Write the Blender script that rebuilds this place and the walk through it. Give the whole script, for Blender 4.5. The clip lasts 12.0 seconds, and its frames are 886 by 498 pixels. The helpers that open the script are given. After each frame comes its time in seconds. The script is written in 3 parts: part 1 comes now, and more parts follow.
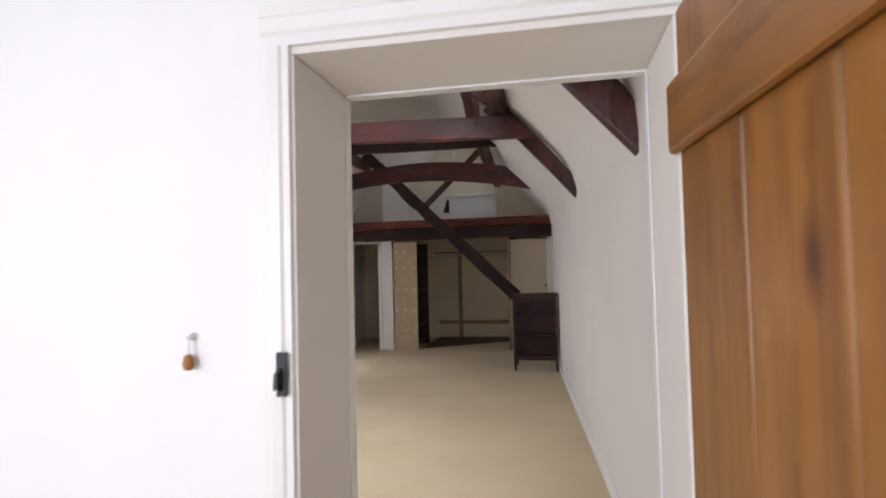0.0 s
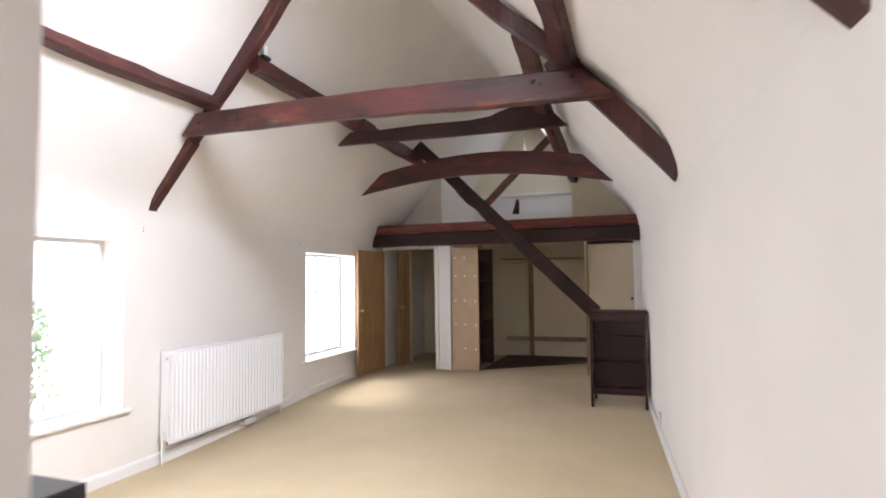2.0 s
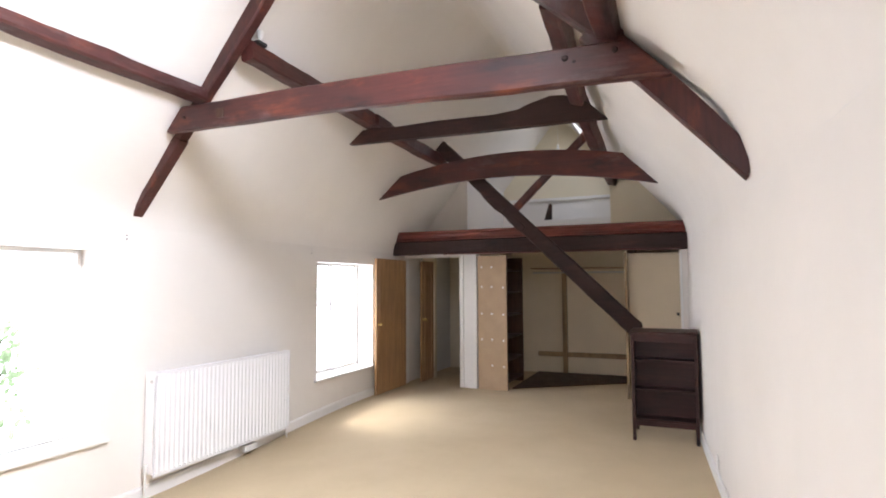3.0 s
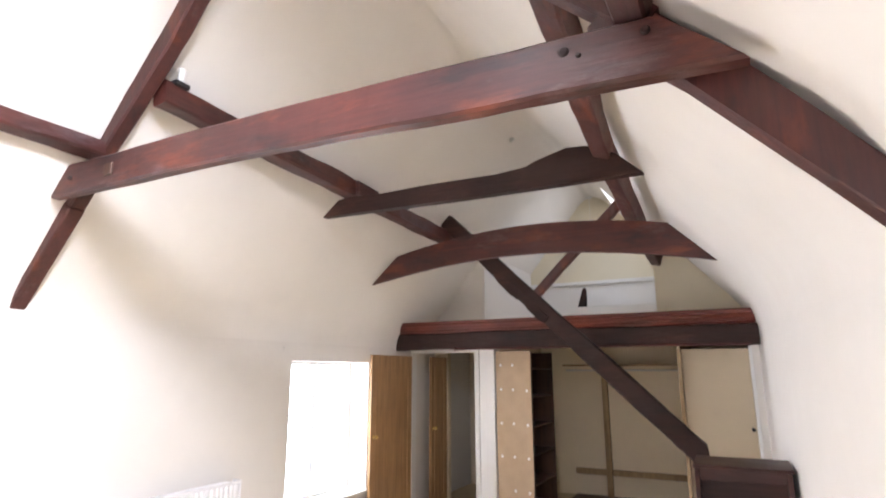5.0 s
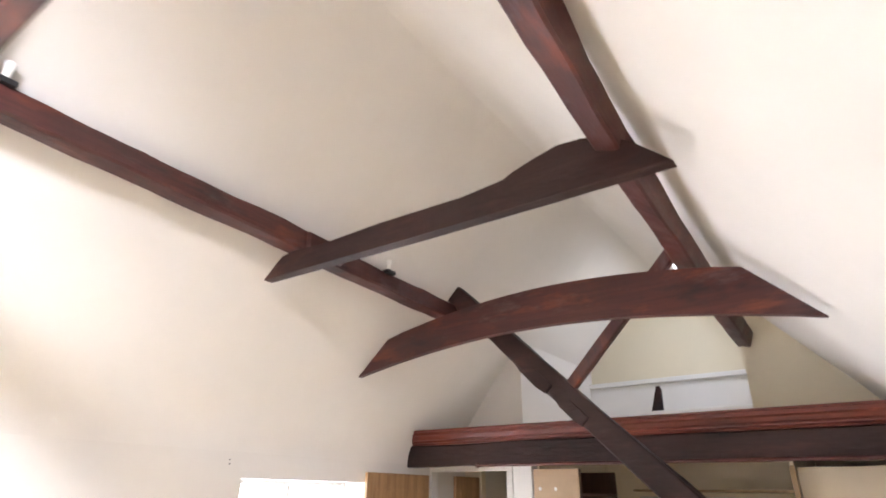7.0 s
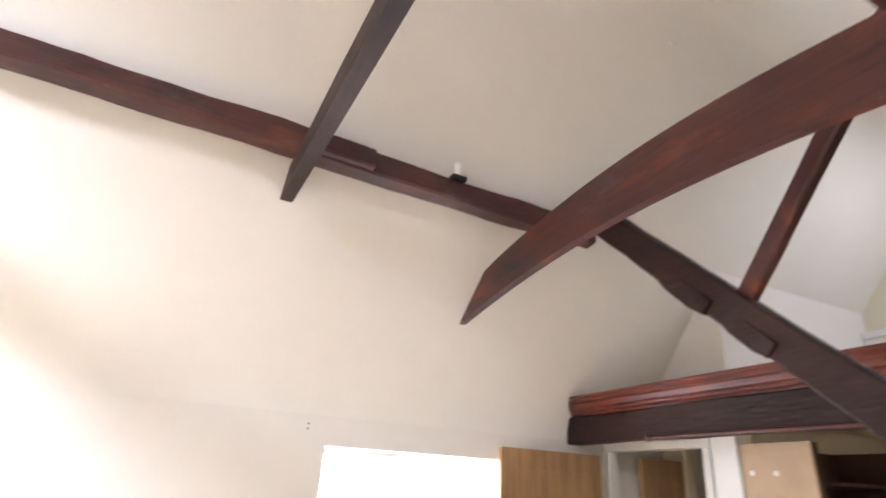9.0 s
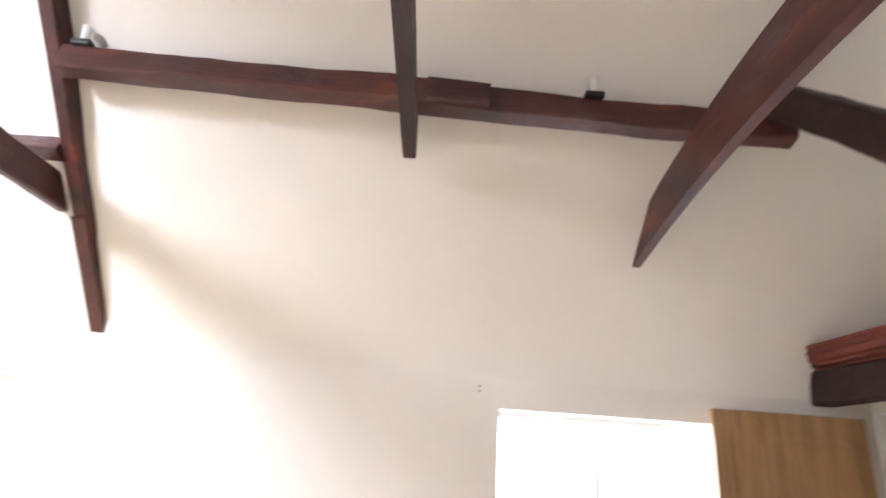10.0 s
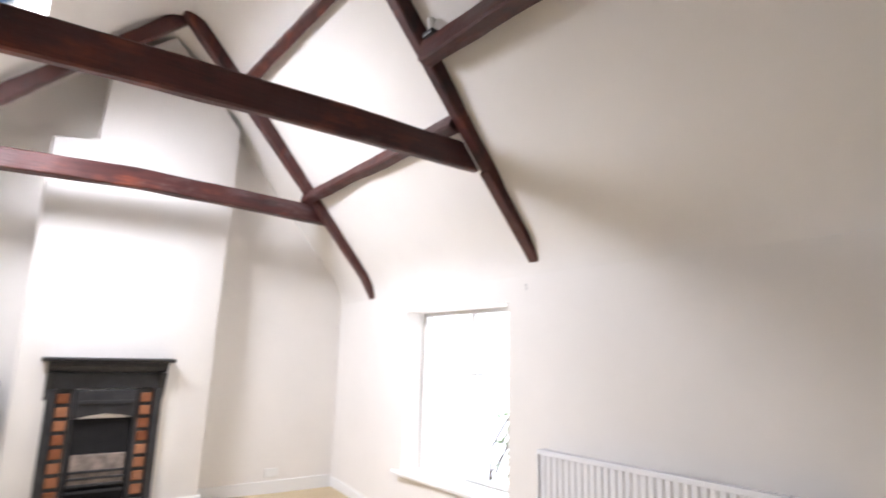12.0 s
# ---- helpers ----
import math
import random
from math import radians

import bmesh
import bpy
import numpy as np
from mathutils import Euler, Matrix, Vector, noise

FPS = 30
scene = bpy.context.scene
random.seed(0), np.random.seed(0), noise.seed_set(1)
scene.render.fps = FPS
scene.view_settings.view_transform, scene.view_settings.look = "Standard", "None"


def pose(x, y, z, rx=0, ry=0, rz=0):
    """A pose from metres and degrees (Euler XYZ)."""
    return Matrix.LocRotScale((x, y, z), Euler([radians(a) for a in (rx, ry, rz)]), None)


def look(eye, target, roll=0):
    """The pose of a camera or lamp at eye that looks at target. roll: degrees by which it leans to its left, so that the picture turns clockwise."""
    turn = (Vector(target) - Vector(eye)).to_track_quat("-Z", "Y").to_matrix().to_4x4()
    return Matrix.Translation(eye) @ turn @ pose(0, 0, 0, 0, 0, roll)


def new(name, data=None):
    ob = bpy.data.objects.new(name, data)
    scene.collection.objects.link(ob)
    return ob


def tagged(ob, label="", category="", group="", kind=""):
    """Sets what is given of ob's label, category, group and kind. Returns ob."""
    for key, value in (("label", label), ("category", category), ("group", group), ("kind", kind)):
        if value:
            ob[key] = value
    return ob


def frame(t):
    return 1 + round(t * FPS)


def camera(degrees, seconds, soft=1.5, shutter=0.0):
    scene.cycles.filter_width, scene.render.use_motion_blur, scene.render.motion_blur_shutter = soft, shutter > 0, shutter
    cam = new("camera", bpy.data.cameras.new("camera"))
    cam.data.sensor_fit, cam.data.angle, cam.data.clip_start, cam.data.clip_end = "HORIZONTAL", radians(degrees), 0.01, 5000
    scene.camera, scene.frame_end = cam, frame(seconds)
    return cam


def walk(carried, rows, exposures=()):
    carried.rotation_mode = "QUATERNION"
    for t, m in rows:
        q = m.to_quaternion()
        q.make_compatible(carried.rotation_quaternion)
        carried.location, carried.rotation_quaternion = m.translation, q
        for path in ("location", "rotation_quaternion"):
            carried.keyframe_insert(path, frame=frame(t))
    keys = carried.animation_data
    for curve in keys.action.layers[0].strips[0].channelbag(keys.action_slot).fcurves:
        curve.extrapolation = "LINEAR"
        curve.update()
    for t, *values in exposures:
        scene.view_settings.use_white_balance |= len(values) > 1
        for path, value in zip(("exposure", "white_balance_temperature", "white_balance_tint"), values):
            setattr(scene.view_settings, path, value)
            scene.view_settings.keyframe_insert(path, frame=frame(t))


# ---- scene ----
cam = camera(76.5, 12.0, soft=1.8, shutter=0.5)
PATH = [
    (0, (0.656, 0.45, 1.49), (0.269, 2.411, 1.565), -1.4),
    (0.5, (0.677, 0.89, 1.533), (0.227, 2.837, 1.607), -1.4),
    (1, (0.666, 1.193, 1.491), (0.183, 3.132, 1.578), -1.1),
    (1.5, (0.669, 1.547, 1.508), (0.102, 3.463, 1.604), -0.9),
    (2, (0.645, 1.881, 1.524), (-0.021, 3.764, 1.627), -0.7),
    (2.5, (0.591, 2.225, 1.562), (-0.138, 4.085, 1.671), -0.4),
    (4.5, (0.415, 3.571, 1.747), (-0.459, 5.345, 2.044), -0.3),
    (5, (0.4, 3.92, 1.79), (-0.491, 5.66, 2.213), -0.1),
    (5.5, (0.405, 4.28, 1.821), (-0.511, 5.967, 2.385), 0.0),
    (6, (0.394, 4.704, 1.826), (-0.563, 6.328, 2.497), 0.0),
    (6.5, (0.385, 5.103, 1.813), (-0.631, 6.649, 2.573), 0.3),
    (8.5, (0.313, 6.933, 1.695), (-1.153, 8.031, 2.498), 2.7),
    (9, (0.205, 7.326, 1.665), (-1.449, 8.131, 2.451), 3.1),
    (9.5, (0.064, 7.63, 1.64), (-1.732, 8.088, 2.393), 3.1),
    (10, (0.014, 7.96, 1.613), (-1.868, 7.973, 2.29), 4.2),
    (10.5, (-0.083, 8.217, 1.56), (-1.93, 7.783, 2.193), 3.7),
    (11, (-0.346, 8.487, 1.456), (-2.02, 7.562, 2.041), 4.0),
    (11.5, (-0.504, 8.59, 1.472), (-1.96, 7.301, 1.938), 2.7),
    (12, (-0.589, 8.692, 1.465), (-1.771, 7.124, 1.844), 1.4),
]
walk(cam, [(t, look(eye, target, roll)) for t, eye, target, roll in PATH],
     exposures=((0.0, -0.3), (1.0, 0.1), (2.0, 0.40), (5.5, 1.15), (8.5, 1.5), (10.5, 1.02), (12.0, 0.26)))

# ---- light ----
world = bpy.data.worlds.new("sky")
scene.world = world
world.use_nodes = True
wn = world.node_tree
sky = wn.nodes.new("ShaderNodeTexSky")
sky.sky_type = "NISHITA"
sky.sun_disc = False
sky.sun_elevation, sky.sun_rotation = radians(48), radians(-70)
wn.nodes["Background"].inputs["Strength"].default_value = 0.12
wn.links.new(sky.outputs[0], wn.nodes["Background"].inputs["Color"])
sun = new("sun", bpy.data.lights.new("sun", "SUN"))
sun.data.energy, sun.data.angle, sun.data.color = 1.5, radians(12), (1.0, 0.95, 0.88)
sun.matrix_world = look((-20, 12, 24), (0, 6, 0))


def daylight(name, eye, target, w, h, watts, col=(0.92, 0.945, 1.08), spread=180):
    """The sky's light in a window's opening."""
    lamp = new(name, bpy.data.lights.new(name, "AREA"))
    lamp.data.shape, lamp.data.size, lamp.data.size_y = "RECTANGLE", w, h
    lamp.data.energy, lamp.data.color = watts, col
    lamp.data.spread = radians(spread)
    lamp.matrix_world = look(eye, target)
    return lamp


daylight("window_daylight", (-4.45, 4.85, 1.25), (-1.0, 4.85, 0.65), 3.4, 2.9, 105)
daylight("window_daylight", (-4.45, 9.60, 1.25), (-1.0, 9.60, 0.65), 3.2, 2.9, 165)
daylight("skylight_daylight", (-0.01, 4.2, 3.71), (-0.7, 4.2, 2.97), 1.1, 0.82, 150, spread=150)
daylight("skylight_daylight", (-0.62, 12.3, 4.17), (-1.6, 12.3, 3.2), 1.2, 0.8, 7)
daylight("landing_daylight", (-0.6, -1.86, 1.5), (-0.6, 2.0, 1.4), 1.5, 1.3, 108)

# ---- materials ----


def material(name, rough=0.6, metal=0.0):
    m = bpy.data.materials.new(name)
    m.use_nodes = True
    b = m.node_tree.nodes["Principled BSDF"]
    b.inputs["Roughness"].default_value, b.inputs["Metallic"].default_value = rough, metal
    return m, m.node_tree, b


def tex(nt, scale, stretch=(1, 1, 1), detail=5, rough=0.6, turn=(0, 0, 0)):
    co, mp, n = nt.nodes.new("ShaderNodeTexCoord"), nt.nodes.new("ShaderNodeMapping"), nt.nodes.new("ShaderNodeTexNoise")
    mp.inputs["Scale"].default_value, mp.inputs["Rotation"].default_value = stretch, turn
    n.inputs["Scale"].default_value, n.inputs["Detail"].default_value, n.inputs["Roughness"].default_value = scale, detail, rough
    nt.links.new(co.outputs["Object"], mp.inputs["Vector"])
    nt.links.new(mp.outputs[0], n.inputs["Vector"])
    return n.outputs["Fac"]


def ramp(nt, fac, stops):
    r = nt.nodes.new("ShaderNodeValToRGB")
    while len(r.color_ramp.elements) < len(stops):
        r.color_ramp.elements.new(0.5)
    for e, (p, c) in zip(r.color_ramp.elements, stops):
        e.position, e.color = p, (*c, 1)
    nt.links.new(fac, r.inputs[0])
    return r.outputs[0]


def mixed(nt, a, b, fac, mode="MULTIPLY"):
    x = nt.nodes.new("ShaderNodeMixRGB")
    x.blend_type = mode
    if isinstance(fac, float):
        x.inputs[0].default_value = fac
    else:
        nt.links.new(fac, x.inputs[0])
    nt.links.new(a, x.inputs[1])
    nt.links.new(b, x.inputs[2])
    return x.outputs[0]


def bump(nt, b, fac, strength, dist):
    n = nt.nodes.new("ShaderNodeBump")
    n.inputs["Strength"].default_value, n.inputs["Distance"].default_value = strength, dist
    nt.links.new(fac, n.inputs["Height"])
    if b.inputs["Normal"].is_linked:
        nt.links.new(b.inputs["Normal"].links[0].from_socket, n.inputs["Normal"])
    nt.links.new(n.outputs[0], b.inputs["Normal"])


def painted(name, col, rough=0.6, spread=0.05, grain=0.15, scale=1.3):
    m, nt, b = material(name, rough)
    lo = tuple(c * (1 - spread) for c in col)
    big = ramp(nt, tex(nt, scale, detail=4), [(0.3, lo), (0.7, col)])
    nt.links.new(big, b.inputs["Base Color"])
    bump(nt, b, tex(nt, 3.0, detail=3), grain, 0.03)
    bump(nt, b, tex(nt, 90, detail=4), grain * 0.6, 0.003)
    return m


def timber(name, dark, mid, light, axis, rough=0.45, streak=9.0, relief=0.5, blotch=0.8, scuff=0.0):
    """Wood with its grain along one axis (0, 1 or 2), blotched by old stain."""
    m, nt, b = material(name, rough)
    st = [1.0, 1.0, 1.0]
    st[axis] = 0.05
    soft = [1.0, 1.0, 1.0]
    soft[axis] = 0.35
    stain = ramp(nt, tex(nt, 5.5, tuple(soft), 6, 0.62), [(0.32, dark), (0.45, mid), (0.56, mid), (0.70, light)])
    grain = ramp(nt, tex(nt, streak * 5, tuple(st), 7, 0.6), [(0.32, (0.55, 0.52, 0.52)), (0.62, (1.0, 1.0, 1.0))])
    shade = ramp(nt, tex(nt, 1.7, (1, 1, 1), 4, 0.5), [(0.36, (0.55, 0.54, 0.60)), (0.56, (1, 1, 1))])
    wood = mixed(nt, mixed(nt, stain, grain, 0.75), shade, blotch)
    if scuff:
        worn = nt.nodes.new("ShaderNodeRGB")
        worn.outputs[0].default_value = (0.20, 0.16, 0.165, 1)
        rub = ramp(nt, tex(nt, 3.1, tuple(soft), 9, 0.72), [(0.56, (0, 0, 0)), (0.74, (scuff,) * 3)])
        wood = mixed(nt, wood, worn.outputs[0], rub, "MIX")
    nt.links.new(wood, b.inputs["Base Color"])
    rr = nt.nodes.new("ShaderNodeMapRange")
    rr.inputs[3].default_value, rr.inputs[4].default_value = rough - 0.14, rough + 0.22
    nt.links.new(tex(nt, 7, tuple(soft)), rr.inputs[0])
    nt.links.new(rr.outputs[0], b.inputs["Roughness"])
    bump(nt, b, tex(nt, streak * 4, tuple(st), 8, 0.7), relief * 0.6, 0.006)
    bump(nt, b, tex(nt, 6, tuple(soft), 4), relief * 0.8, 0.02)
    return m


PLASTER = painted("plaster", (0.80, 0.765, 0.72), 0.75, 0.05, 0.22)
WHITE = painted("white_gloss", (0.82, 0.81, 0.79), 0.35, 0.04, 0.06)
LANDING = painted("landing_paint", (0.84, 0.83, 0.83), 0.7, 0.04, 0.2)
CREAM = painted("cream_board", (0.78, 0.68, 0.52), 0.55, 0.08, 0.08)
OLDCREAM_SHADE = painted("yellowed_cream_and_shade", (0.76, 0.69, 0.53), 0.75, 0.06, 0.2)
CREAM_SHADED = painted("cream_board_shaded", (0.56, 0.46, 0.32), 0.55, 0.08, 0.08)
PEG = painted("chipboard", (0.50, 0.36, 0.23), 0.6, 0.12, 0.12, 6.0)
RED = ((0.026, 0.010, 0.010), (0.080, 0.020, 0.016), (0.20, 0.046, 0.022))
OAK_X = timber("stained_oak_x", *RED, 0, scuff=0.6)
OAK_Y = timber("stained_oak_y", *RED, 1, scuff=0.6)
OAK_Z = timber("stained_oak_z", *RED, 2, scuff=0.6)
DARK = ((0.016, 0.008, 0.008), (0.036, 0.015, 0.012), (0.075, 0.030, 0.022))
CORNICE = timber("red_cornice", (0.06, 0.014, 0.010), (0.15, 0.030, 0.017), (0.26, 0.055, 0.03), 0, 0.38, 9, 0.3)
OAK_DARK = timber("blackened_oak", *DARK, 0, 0.55, 9, 0.8)
SHELF_WOOD = timber("dark_shelf_wood", (0.030, 0.011, 0.010), (0.052, 0.018, 0.015), (0.09, 0.032, 0.024), 0, 0.42, 9, 0.2)
PINE_TONES = ((0.15, 0.050, 0.009), (0.32, 0.130, 0.023), (0.43, 0.195, 0.040))


def knotted(m, axis):
    """Dark knots and a few long stains over a wood."""
    nt, b = m.node_tree, m.node_tree.nodes["Principled BSDF"]
    base = b.inputs["Base Color"].links[0].from_socket
    co, mp, vo = nt.nodes.new("ShaderNodeTexCoord"), nt.nodes.new("ShaderNodeMapping"), nt.nodes.new("ShaderNodeTexVoronoi")
    st = [1.0, 1.0, 1.0]
    st[axis] = 0.45
    mp.inputs["Scale"].default_value = st
    vo.inputs["Scale"].default_value = 4.2
    nt.links.new(co.outputs["Object"], mp.inputs["Vector"])
    nt.links.new(mp.outputs[0], vo.inputs["Vector"])
    knots = ramp(nt, vo.outputs["Distance"], [(0.03, (0.22, 0.14, 0.10)), (0.09, (0.62, 0.5, 0.42)), (0.17, (1, 1, 1))])
    nt.links.new(mixed(nt, base, knots, 0.9), b.inputs["Base Color"])
    return m


PINE = knotted(timber("varnished_pine", *PINE_TONES, 2, 0.34, 3, 0.12, 0.45), 2)
PINE_X = knotted(timber("varnished_pine_x", *PINE_TONES, 0, 0.34, 3, 0.12, 0.45), 0)
DOORWOOD = timber("veneered_door", (0.36, 0.205, 0.09), (0.43, 0.25, 0.115), (0.48, 0.295, 0.14), 2, 0.4, 5, 0.06, 0.3)
SHELFSIDE = timber("brown_wardrobe_board", (0.05, 0.022, 0.012), (0.085, 0.038, 0.02), (0.12, 0.055, 0.03), 2, 0.5, 5, 0.1)
BATTEN = timber("bare_batten", (0.28, 0.18, 0.09), (0.40, 0.28, 0.15), (0.46, 0.33, 0.19), 2, 0.6, 5, 0.15)
IRON, _nt, _b = material("black_cast_iron", 0.42, 0.0)
_nt.links.new(ramp(_nt, tex(_nt, 9), [(0.3, (0.012, 0.012, 0.013)), (0.7, (0.035, 0.034, 0.036))]), _b.inputs["Base Color"])
bump(_nt, _b, tex(_nt, 60), 0.2, 0.003)
BRASS, _nt, _b = material("brass", 0.28, 1.0)
_nt.links.new(ramp(_nt, tex(_nt, 14), [(0.3, (0.55, 0.36, 0.12)), (0.7, (0.75, 0.55, 0.22))]), _b.inputs["Base Color"])
STEEL, _nt, _b = material("bright_steel", 0.3, 1.0)
_b.inputs["Base Color"].default_value = (0.6, 0.6, 0.6, 1)
for _m in (OAK_DARK, SHELF_WOOD):
    _m.node_tree.nodes["Principled BSDF"].inputs["Specular IOR Level"].default_value = 0.3
BLACK = painted("black_enamel", (0.015, 0.015, 0.016), 0.4, 0.2, 0.1)
PLASTIC = painted("white_plastic", (0.80, 0.79, 0.76), 0.35, 0.02, 0.02)
RADPAINT = painted("radiator_enamel", (0.85, 0.85, 0.86), 0.3, 0.02, 0.004)
ASH = painted("ash_and_grate", (0.30, 0.24, 0.20), 0.9, 0.6, 0.6, 14)
RECESS_DARK = painted("firebox_recess_dark", (0.008, 0.007, 0.007), 0.95, 0.3, 0.4, 8)
STONE = painted("slate_hearth", (0.05, 0.05, 0.055), 0.5, 0.3, 0.2, 5)

TILE, _nt, _b = material("terracotta_tile", 0.25)
_oi = _nt.nodes.new("ShaderNodeObjectInfo")
_nt.links.new(mixed(_nt, ramp(_nt, _oi.outputs["Random"], [(0.0, (0.20, 0.065, 0.03)), (0.5, (0.30, 0.115, 0.055)), (1.0, (0.38, 0.18, 0.10))]),
                    ramp(_nt, tex(_nt, 18), [(0.3, (0.7, 0.65, 0.6)), (0.7, (1, 1, 1))]), 0.8), _b.inputs["Base Color"])

CARPET, _nt, _b = material("beige_carpet", 0.95)
_big = ramp(_nt, tex(_nt, 0.9, detail=5), [(0.3, (0.56, 0.45, 0.29)), (0.7, (0.65, 0.535, 0.36))])
_fine = ramp(_nt, tex(_nt, 160, detail=3), [(0.3, (0.80, 0.78, 0.75)), (0.7, (1, 1, 1))])
_nt.links.new(mixed(_nt, _big, _fine, 0.8), _b.inputs["Base Color"])
bump(_nt, _b, tex(_nt, 220, detail=3), 0.6, 0.006)
bump(_nt, _b, tex(_nt, 2.5, detail=3), 0.15, 0.02)

GLASS, _nt, _b = material("window_glass", 0.02)
_b.inputs["Transmission Weight"].default_value, _b.inputs["IOR"].default_value = 1.0, 1.05
LEAF, _nt, _b = material("foliage", 0.5)
_oi = _nt.nodes.new("ShaderNodeNewGeometry")
_nt.links.new(ramp(_nt, _oi.outputs["Random Per Island"], [(0.0, (0.035, 0.08, 0.02)), (1.0, (0.10, 0.17, 0.05))]), _b.inputs["Base Color"])
_tr = _nt.nodes.new("ShaderNodeBsdfTranslucent")
_tr.inputs["Color"].default_value = (0.48, 0.60, 0.38, 1)
_mx = _nt.nodes.new("ShaderNodeMixShader")
_mx.inputs[0].default_value = 0.6
_nt.links.new(_b.outputs[0], _mx.inputs[1])
_nt.links.new(_tr.outputs[0], _mx.inputs[2])
_nt.links.new(_mx.outputs[0], _nt.nodes["Material Output"].inputs["Surface"])
BARK = painted("bark", (0.12, 0.09, 0.06), 0.9, 0.4, 0.5, 6)
GRASS = painted("grass", (0.08, 0.12, 0.035), 0.9, 0.4, 0.4, 2)
RENDERWALL = painted("roughcast", (0.55, 0.52, 0.46), 0.9, 0.1, 0.4)

# ---- mesh helpers ----


def link(name, bm, mat, parent=None, label="", smooth=False):
    me = bpy.data.meshes.new(name)
    bmesh.ops.recalc_face_normals(bm, faces=bm.faces)
    bm.to_mesh(me)
    bm.free()
    me.materials.append(mat)
    if smooth:
        for p in me.polygons:
            p.use_smooth = True
    ob = new(name, me)
    if parent is not None:
        ob.parent = parent
        ob.matrix_parent_inverse = parent.matrix_basis.inverted()
    if label:
        tagged(ob, label)
    return ob


def part(name, bm, mat, parent, label="", smooth=False):
    return link(name, bm, mat, parent, label, smooth)


def thing(name, at, label, category, group="", kind=""):
    ob = new(name)
    ob.empty_display_size = 0.1
    ob.location = at
    return tagged(ob, label, category, group, kind)


def structure(name, bm, mat, label="", category="", smooth=False):
    return tagged(link(name, bm, mat, None, "", smooth), label, category, kind="structure")


def add_box(bm, lo, hi, bevel=0.0):
    x0, y0, z0 = (min(a, b) for a, b in zip(lo, hi))
    x1, y1, z1 = (max(a, b) for a, b in zip(lo, hi))
    vs = [bm.verts.new((x, y, z)) for z in (z0, z1) for x, y in ((x0, y0), (x1, y0), (x1, y1), (x0, y1))]
    fs = [bm.faces.new([vs[i] for i in q]) for q in ((3, 2, 1, 0), (4, 5, 6, 7), (0, 1, 5, 4), (1, 2, 6, 5), (2, 3, 7, 6), (3, 0, 4, 7))]
    if bevel:
        es = list({e for f in fs for e in f.edges})
        bmesh.ops.bevel(bm, geom=es, offset=bevel, segments=2, profile=0.5, affect="EDGES")
    return bm


def box(lo, hi, bevel=0.0):
    return add_box(bmesh.new(), lo, hi, bevel)


def boxes(*pairs, bevel=0.0):
    bm = bmesh.new()
    for lo, hi in pairs:
        b = box(lo, hi, bevel)
        me = bpy.data.meshes.new("tmp")
        b.to_mesh(me)
        b.free()
        bm.from_mesh(me)
        bpy.data.meshes.remove(me)
    return bm


def slab(points, a, b, axis="y", bevel=0.0):
    """A flat outline, given in the two other axes, carried along an axis from a to b."""
    bm = bmesh.new()

    def at(p, d):
        return {"y": (p[0], d, p[1]), "x": (d, p[0], p[1]), "z": (p[0], p[1], d)}[axis]
    lo = [bm.verts.new(at(p, a)) for p in points]
    hi = [bm.verts.new(at(p, b)) for p in points]
    bm.faces.new(lo)
    bm.faces.new(hi[::-1])
    n = len(points)
    for i in range(n):
        bm.faces.new((lo[i], lo[(i + 1) % n], hi[(i + 1) % n], hi[i]))
    if bevel:
        bmesh.ops.bevel(bm, geom=list(bm.edges), offset=bevel, segments=2, profile=0.5, affect="EDGES")
    return bm


def hewn(points, w, d, up=(0, 0, 1), wobble=0.008, seed=0, ends=(0.0, 0.0), n=26, taper=(1.0, 1.0), chamfer=0.012):
    """A hand-hewn timber swept along a line of points; w across, d along up; ends: how far the lower side is cut back."""
    pts = [Vector(p) for p in points]
    lens = [0.0]
    for p, q in zip(pts, pts[1:]):
        lens.append(lens[-1] + (q - p).length)
    bm, rings = bmesh.new(), []
    for i in range(n + 1):
        s = lens[-1] * i / n
        k = max(j for j in range(len(pts) - 1) if lens[j] <= s + 1e-6)
        f = (s - lens[k]) / (lens[k + 1] - lens[k])
        c, t = pts[k].lerp(pts[k + 1], f), (pts[k + 1] - pts[k]).normalized()
        u = Vector(up)
        u = (u - t * u.dot(t)).normalized()
        r = t.cross(u)
        sc = taper[0] + (taper[1] - taper[0]) * i / n
        ww, dd, cc = w / 2 * sc, d / 2 * sc, chamfer
        ring = []
        for a, b in ((-ww + cc, -dd), (ww - cc, -dd), (ww, -dd + cc), (ww, dd - cc), (ww - cc, dd), (-ww + cc, dd), (-ww, dd - cc), (-ww, -dd + cc)):
            low = (dd - b) / (2 * dd)
            push = 0.0
            if i == 0:
                push = ends[0] * low
            if i == n:
                push = -ends[1] * low
            p = c + r * a + u * b + t * push
            nz = noise.noise_vector(Vector((s * 1.9 + seed * 7.3, a * 6, b * 6 + seed)))
            nz2 = noise.noise_vector(Vector((s * 9 + seed * 3.1, a * 9, b * 9)))
            p = p + (nz * wobble + nz2 * wobble * 0.35) * (1 if 0 < i < n else 0.4)
            ring.append(bm.verts.new(p))
        rings.append(ring)
    for p, q in zip(rings, rings[1:]):
        for i in range(8):
            bm.faces.new((p[i], p[(i + 1) % 8], q[(i + 1) % 8], q[i]))
    bm.faces.new(rings[0])
    bm.faces.new(rings[-1][::-1])
    return bm


